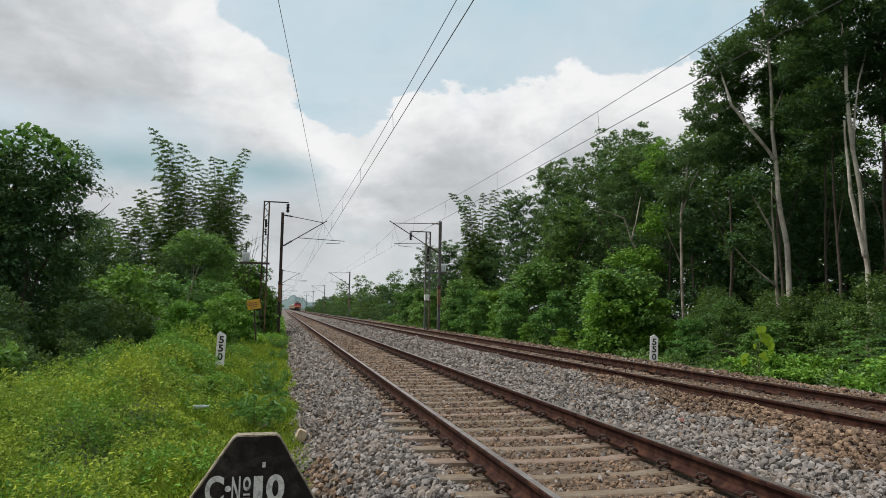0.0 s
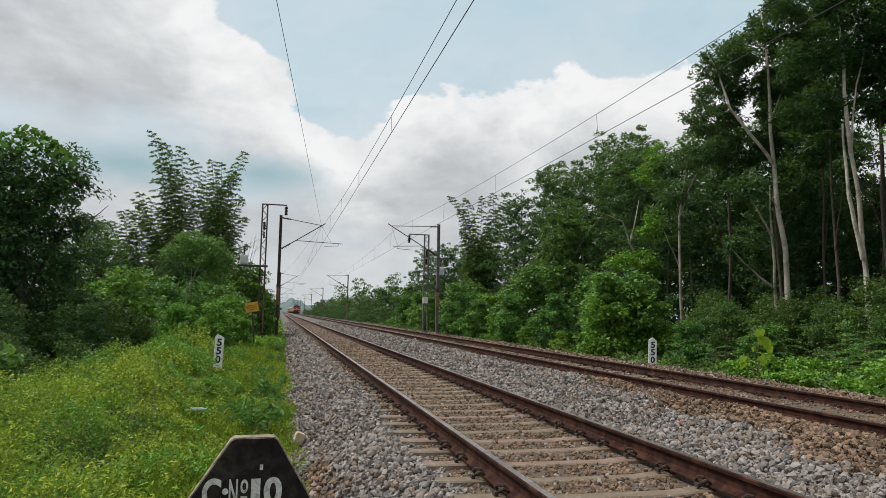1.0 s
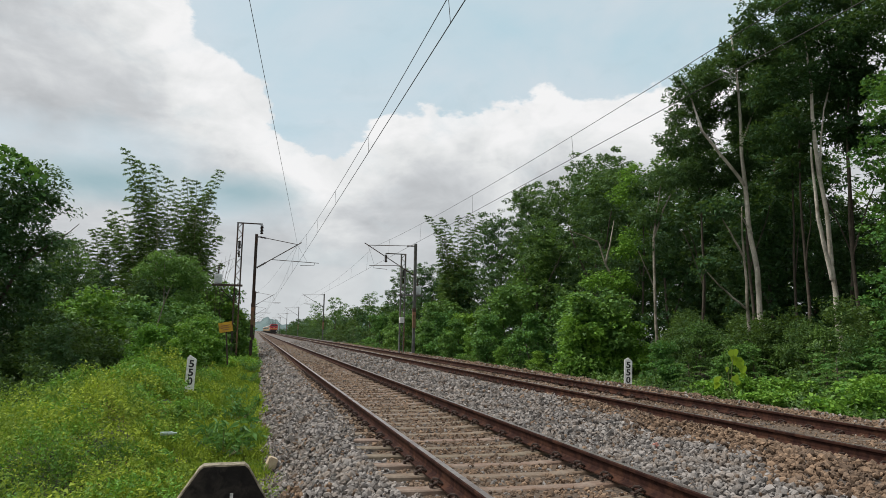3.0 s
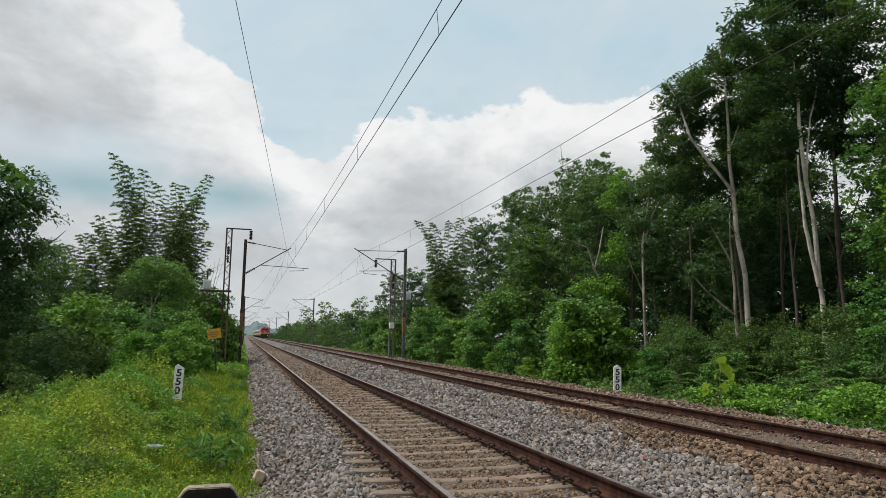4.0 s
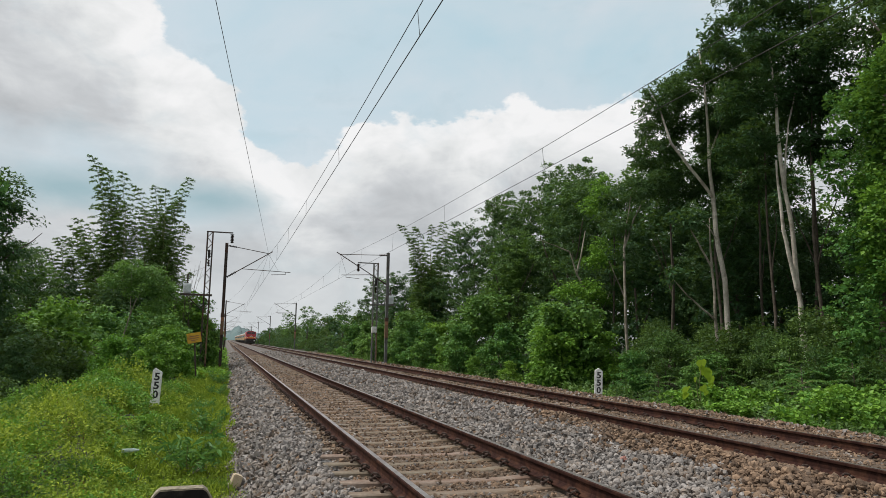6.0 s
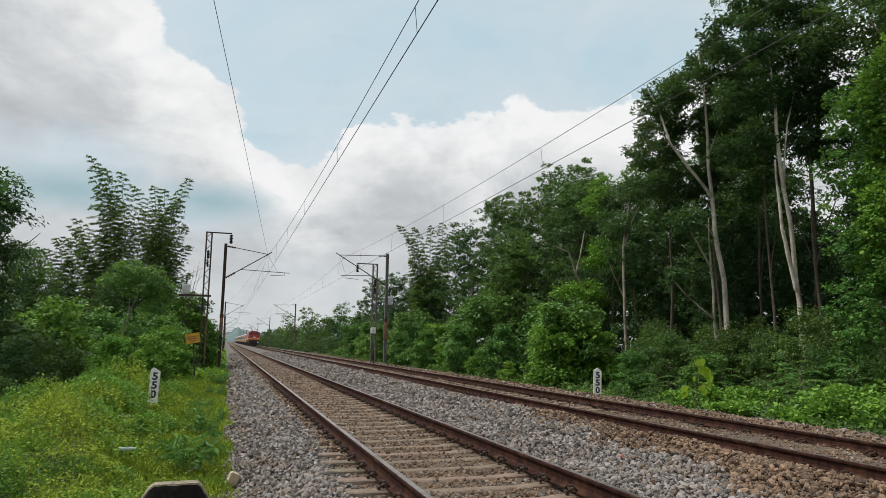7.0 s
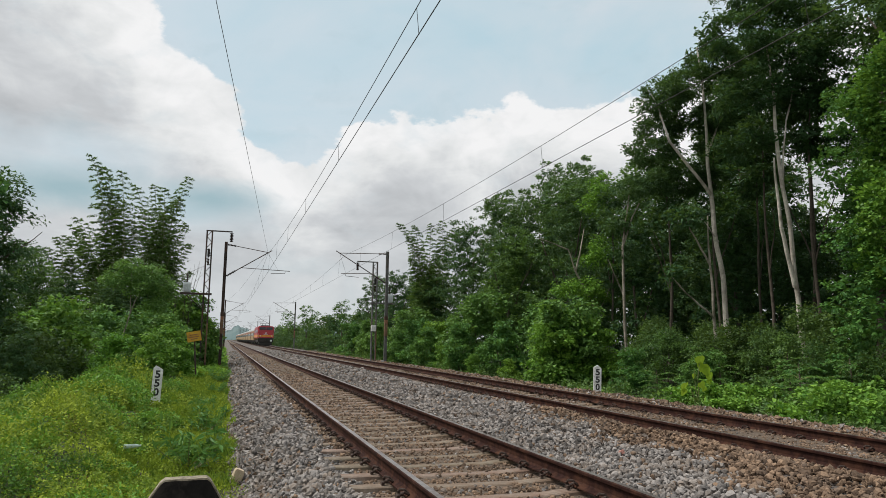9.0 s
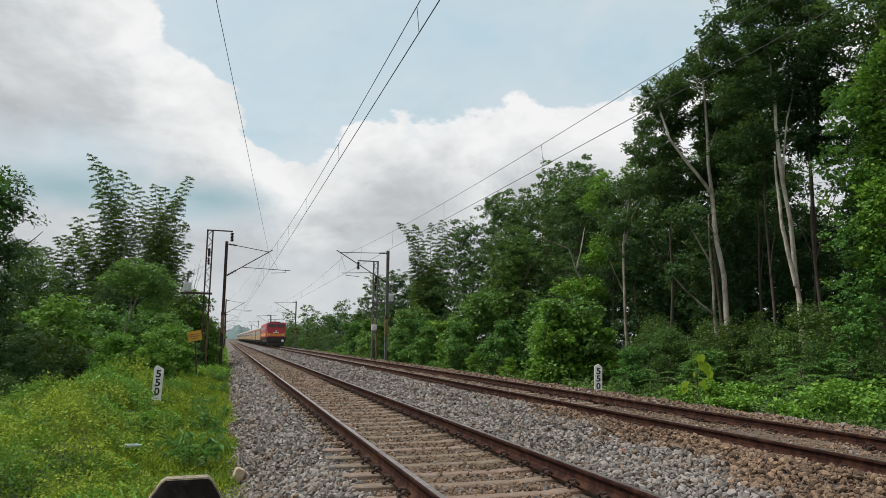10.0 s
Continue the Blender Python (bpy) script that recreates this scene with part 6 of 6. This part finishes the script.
        part("trunk", mesh_np("trunk", *tube_arrays([(0, 0, -0.2), (0.02, 0, 0.6), (0, 0.02, 1.25)], (0.03, 0.02, 0.01), 6)), M["bark_dark"], t)
        part("foliage", mesh_np("foliage", *leaf_cloud(np.concatenate(leaf), 0.085, 0.42, 0.05, rng, np.concatenate(outs))), M["leaf_bush"], t)


def build_verge():
    """Grass and weeds on the bank beside the near track, and along the far track."""
    rng = np.random.default_rng(3)
    n = 40000
    y = 3.6 + 40 * rng.random(n) ** 1.7
    x = -2.3 - np.where(rng.random(n) < 0.88, 2.0, 5.5) * rng.random(n) ** 1.1
    edge = -2.45 - 0.26 * np.sin(y * 0.9) - 0.22 * np.sin(y * 2.3 + 1) - 0.12 * np.sin(y * 5.1)
    keep = x < edge + 0.1 * rng.normal(size=n)
    x, y = x[keep], y[keep]
    hgt = 0.15 + 0.12 * np.sin(x * 1.4 + 0.9 * np.sin(y * 0.9)) * np.sin(y * 1.1) + 0.14 * rng.random(len(x)) ** 2
    hgt = 0.52 * np.clip(hgt, 0.07, 0.4) * np.clip((edge[keep] - x) / 0.6 + 0.45, 0.4, 1) * (1 + y / 40)
    base = np.column_stack((x, y, ground_z(x, y)))
    a = rng.uniform(0, 6.28, len(x))
    lean = rng.normal(size=(len(x), 2)) * 0.45 * hgt[:, None]
    w = (0.004 + 0.004 * rng.random(len(x))) * (1 + y / 14)
    side = np.column_stack((np.cos(a), np.sin(a), np.zeros(len(x)))) * w[:, None]
    mid = base + np.column_stack((lean * 0.4, hgt * 0.6))
    tip = base + np.column_stack((lean, hgt))
    v = np.stack((base - side, base + side, mid + side * 0.7, tip, mid - side * 0.7), 1).reshape(-1, 3)
    f = np.arange(5 * len(x)).reshape(-1, 5)
    tagged(part("grass", mesh_np("grass", v, f), M["leaf_grass"]), "fresh bright green grass on the railway bank", "grass", kind="stuff")

    def mounds(count, x0, x1, y0, y1, pw, rr, hh, leaves, size):
        pts, outs, sz = [], [], []
        for i in range(count):
            yy = y0 + (y1 - y0) * rng.random() ** pw
            xx = x0 + (x1 - x0) * rng.random()
            if x0 < 0 and yy > min(15.5, 15.5 + 1.7 * (xx + 6.2)) and xx < -6.2:
                continue
            g = 0.5 + 0.5 * math.sin(xx * 1.3 + 2.0 * math.sin(yy * 0.45)) * math.cos(yy * 0.6 + 0.5)
            r, h = rng.uniform(*rr), rng.uniform(*hh) * (0.55 + 0.75 * g)
            if x0 < 0 and xx > -5.4:
                h = min(h, 0.26 + 0.13 * (-2.6 - xx))
            m = int(leaves * (1.0 if yy < 13 else 0.6) * r / rr[1])
            d, o = ball_points(m, rng, 0.45)
            d[:, 2] = np.abs(d[:, 2])
            d *= (1 + 0.18 * rng.normal(size=(m, 1)))
            pts.append(d * np.array((r, r, h)) + np.array((xx, yy, float(ground_z(xx, yy)))))
            outs.append(o * np.array((0.8, 0.8, 1.0)) + np.array((0, 0, 0.25)))
            sz.append(np.full(m, size * rng.uniform(0.8, 1.3) * (1.0 if yy < 13 else 1.4)))
        return np.concatenate(pts), np.concatenate(outs), np.concatenate(sz)

    # upright leafy weeds, standing in patches
    pts, outs, sz = [], [], []
    for i in range(480):
        yy, xx = 4.4 + 26 * rng.random() ** 1.35, -3.0 - 6.2 * rng.random()
        if i % 40 == 0:
            xx, yy = rng.uniform(-4.8, -3.8), rng.uniform(17.4, 18.7)
        g = 0.5 + 0.5 * math.sin(xx * 1.5 + 2.2 * math.sin(yy * 0.55)) * math.cos(yy * 0.75 + 0.6 * xx)
        if rng.random() > 0.25 + 0.9 * g:
            continue
        if yy > min(15.5, 15.5 + 1.7 * (xx + 6.2)) and xx < -6.2:
            continue
        h = (0.12 + 0.5 * g) * rng.uniform(0.65, 1.2)
        if xx > -5.0:
            h = min(h, 0.30 + 0.12 * (-2.6 - xx))
        m = int(105 if yy < 13 else 65)
        q = rng.random(m) ** 0.7
        a = rng.uniform(0, 6.28, m)
        rad = 0.03 + 0.26 * h / 0.5 * (1.05 - q) * rng.uniform(0.2, 1, m)
        sway = rng.normal(size=2) * 0.1 * h
        d = np.column_stack((np.cos(a), np.sin(a), np.full(m, 0.35)))
        pts.append(np.column_stack((xx + np.cos(a) * rad + sway[0] * q, yy + np.sin(a) * rad + sway[1] * q, float(ground_z(xx, yy)) + h * q)))
        outs.append(d), sz.append(np.full(m, 0.046 * rng.uniform(0.7, 1.35) * (1.0 if yy < 13 else 1.35)))
    tagged(part("weeds", mesh_np("weeds", *leaf_cloud(np.concatenate(pts), np.concatenate(sz), 0.5, 0.0, rng, np.concatenate(outs), True)), M["leaf_grass"]), "upright bright green leafy weeds covering the bank", "weeds", kind="stuff")
    p, o, s = mounds(60, -3.9, -8.8, 4.4, 31, 1.2, (0.22, 0.45), (0.2, 0.5), 620, 0.052)
    tagged(part("broad_weeds", mesh_np("broad_weeds", *leaf_cloud(p, s, 0.6, 0.1, rng, o)), M["leaf_light"]), "darker broad-leaved weeds among the grass", "weeds", kind="stuff")
    p, o, s = mounds(90, -4.6, -9.4, 5.0, 31, 1.2, (0.3, 0.6), (0.25, 0.6), 700, 0.048)
    tagged(part("dark_weeds", mesh_np("dark_weeds", *leaf_cloud(p, s, 0.5, 0.0, rng, o)), M["leaf_mid"]), "deep green leafy weeds in clumps on the bank", "weeds", kind="stuff")
    p, o, s = mounds(250, -2.35, -4.2, 4.6, 38, 1.2, (0.15, 0.38), (0.10, 0.22), 260, 0.040)
    tagged(part("short_weeds", mesh_np("short_weeds", *leaf_cloud(p, s, 0.5, 0.0, rng, o)), M["leaf_grass"]), "short bright weeds along the ballast edge", "weeds", kind="stuff")
    # domed thickets of small-leaved weed with shaded hollows between them
    for name, leaf, count, label in (("weed_thicket", "leaf_grass", 62, "domed yellow-green weed thickets on the bank"), ("green_thicket", "leaf_light", 34, "domed deep green weed thickets on the bank")):
        pts, outs = [], []
        for i in range(count):
            yy = 4.6 + 21 * ((i + rng.random()) / count) ** 1.15
            xx = -3.7 - 5.2 * ((i * 0.618 + (0.3 if leaf == "leaf_light" else 0)) % 1)
            if yy > min(15.5, 15.5 + 1.7 * (xx + 6.2)) and xx < -6.2:
                continue
            r = rng.uniform(0.42, 0.85) * (1 + yy / 60)
            h = r * rng.uniform(0.9, 1.3)
            if xx > -5.0:
                h, r = min(h, 0.32 + 0.26 * (-3.2 - xx)), min(r, 0.58)
            if 10 < yy < 20 and -6.2 < xx:
                h = min(h, 0.36 if xx > -4.6 else 0.72)
            m = int((3900 if yy < 13 else 1900) * r * r / 0.5)
            d, o = ball_points(m, rng, 0.86)
            d[:, 2] = np.abs(d[:, 2])
            a = np.arctan2(d[:, 1], d[:, 0])
            d *= (1 + 0.16 * np.sin(3 * a + i) * (1 - d[:, 2:].ravel()) + 0.12 * np.sin(5 * a + 7 * d[:, 2] + 2 * i) + 0.05 * rng.normal(size=m))[:, None]
            pts.append(d * np.array((r, r * 1.15, h)) + np.array((xx, yy, float(ground_z(xx, yy)) - 0.04)))
            outs.append(o * 0.9 + np.array((0, 0, 0.3)))
        p = np.concatenate(pts)
        s = 0.036 * np.clip(p[:, 1] / 9, 1, 1.8) * rng.uniform(0.75, 1.3, len(p))
        tagged(part(name, mesh_np(name, *leaf_cloud(p, s, 0.5, 0.0, rng, np.concatenate(outs), True)), M[leaf]), label, "weeds", kind="stuff")
    p, o, s = mounds(16, -4.0, -7.5, 7.0, 20, 1.0, (0.15, 0.32), (0.4, 0.62), 200, 0.035)
    tagged(part("dry_weeds", mesh_np("dry_weeds", *leaf_cloud(p, s, 0.3, -0.2, rng, o)), M["leaf_dry"]), "reddish drying weed stems among the green", "weeds", kind="stuff")
    p, o, s = mounds(300, 9.0, 12.4, 9, 90, 1.3, (0.3, 0.7), (0.2, 0.55), 260, 0.085)
    tagged(part("undergrowth", mesh_np("undergrowth", *leaf_cloud(p, s, 0.55, 0.0, rng, o)), M["leaf_mid"]), "low green undergrowth along the far track", "undergrowth", kind="stuff")
    p, o, s = mounds(190, -2.75, -5.2, 34, 150, 1.2, (0.4, 0.8), (0.4, 0.9), 260, 0.16)
    tagged(part("far_verge", mesh_np("far_verge", *leaf_cloud(p, s, 0.5, 0.0, rng, o, True)), M["leaf_light"]), "green weeds lining the ballast far along the line", "weeds", kind="stuff")
    # shrubby plants at the ballast edge
    for x, y, sc in ((-3.02, 10.7, 1.2), (-2.9, 14.6, 1.0), (-2.75, 31, 1.1), (-3.05, 19.5, 0.7), (-2.8, 24.5, 0.8)):
        t = thing("leafy_plant", "dark green leafy plant at the ballast edge", "plant", "ballast edge plants", m=pose(x, y, float(ground_z(x, y)) - 0.02) @ Matrix.Diagonal((sc, sc, sc, 1)))
        for i in range(13):
            a = i * 0.7 + rng.uniform(-0.2, 0.2)
            tip = (0.38 * math.cos(a), 0.38 * math.sin(a), rng.uniform(0.22, 0.5))
            pts, rad = limb((0, 0, 0), tip, 0.008, 0.003, rng)
            part("stem", mesh_np("stem", *tube_arrays(pts, rad, 4)), M["bamboo"], t)
            for j in range(22):
                q = np.array(tip)[None] * rng.uniform(0.35, 1.08) + rng.normal(size=(1, 3)) * 0.05 + np.array((0, 0, 0.06))
                part("leaf", mesh_np("leaf", *leaf_cloud(q, 0.135, 0.32, 0.30, rng, np.array(tip)[None] * 1.5)), M["leaf_bush"], t)


def build_hills():
    for name, x0, y0, w, h, seed in (("distant_hill", 22, 1500, 78, 36, 1), ("distant_hill", 110, 1700, 150, 30, 5), ("distant_hill", -120, 1600, 200, 22, 9), ("distant_hill", 300, 1900, 500, 40, 3)):
        n = 60
        u = np.linspace(-1, 1, n)
        prof = h * (np.cos(u * math.pi / 2) ** 1.2) * (0.85 + 0.12 * np.sin(u * 7 + seed) + 0.06 * np.sin(u * 19 + seed * 2) + 0.03 * np.sin(u * 47))
        vs, fs = [], []
        for j, (dy, k) in enumerate(((0, 0.0), (60, 0.6), (140, 1.0), (300, 0.0))):
            vs.append(np.column_stack((x0 + u * w, np.full(n, y0 + dy), prof * k - 4)))
        for j in range(3):
            i = np.arange(n - 1) + j * n
            fs.append(np.stack((i, i + 1, i + n + 1, i + n), 1))
        tagged(part(name, mesh_np(name, np.concatenate(vs), np.concatenate(fs)), M["hill"], smooth=True), "hazy blue-green wooded hill in the distance", "hill", "distant hills", "structure")


build_ground()
build_bed()
build_line()
build_curve_board()
build_signs()
loco = build_locomotive()
coaches = [build_coach()]
for i in range(11):
    coaches.append(copy_thing(coaches[0], pose(TRACK_X[1], 400, 0)))
build_wood()
build_hung_tree()
build_twigs()
build_bamboo()
build_creeper_tree()
build_verge()
build_hills()
build_stones()
build_tracks()


# ---- what moves ----
TRAIN = [(0.0, 362.0), (2.5, 315.5), (5.0, 261.0), (7.0, 204.5), (8.0, 173.5), (9.0, 144.8), (10.0, 116.6)]


def motions():
    walk(loco, [(t, pose(TRACK_X[1], y, 0)) for t, y in TRAIN])
    for i, c in enumerate(coaches):
        walk(c, [(t, pose(TRACK_X[1], y + 19.4 + 22.4 * i, 0)) for t, y in TRAIN])


motions()
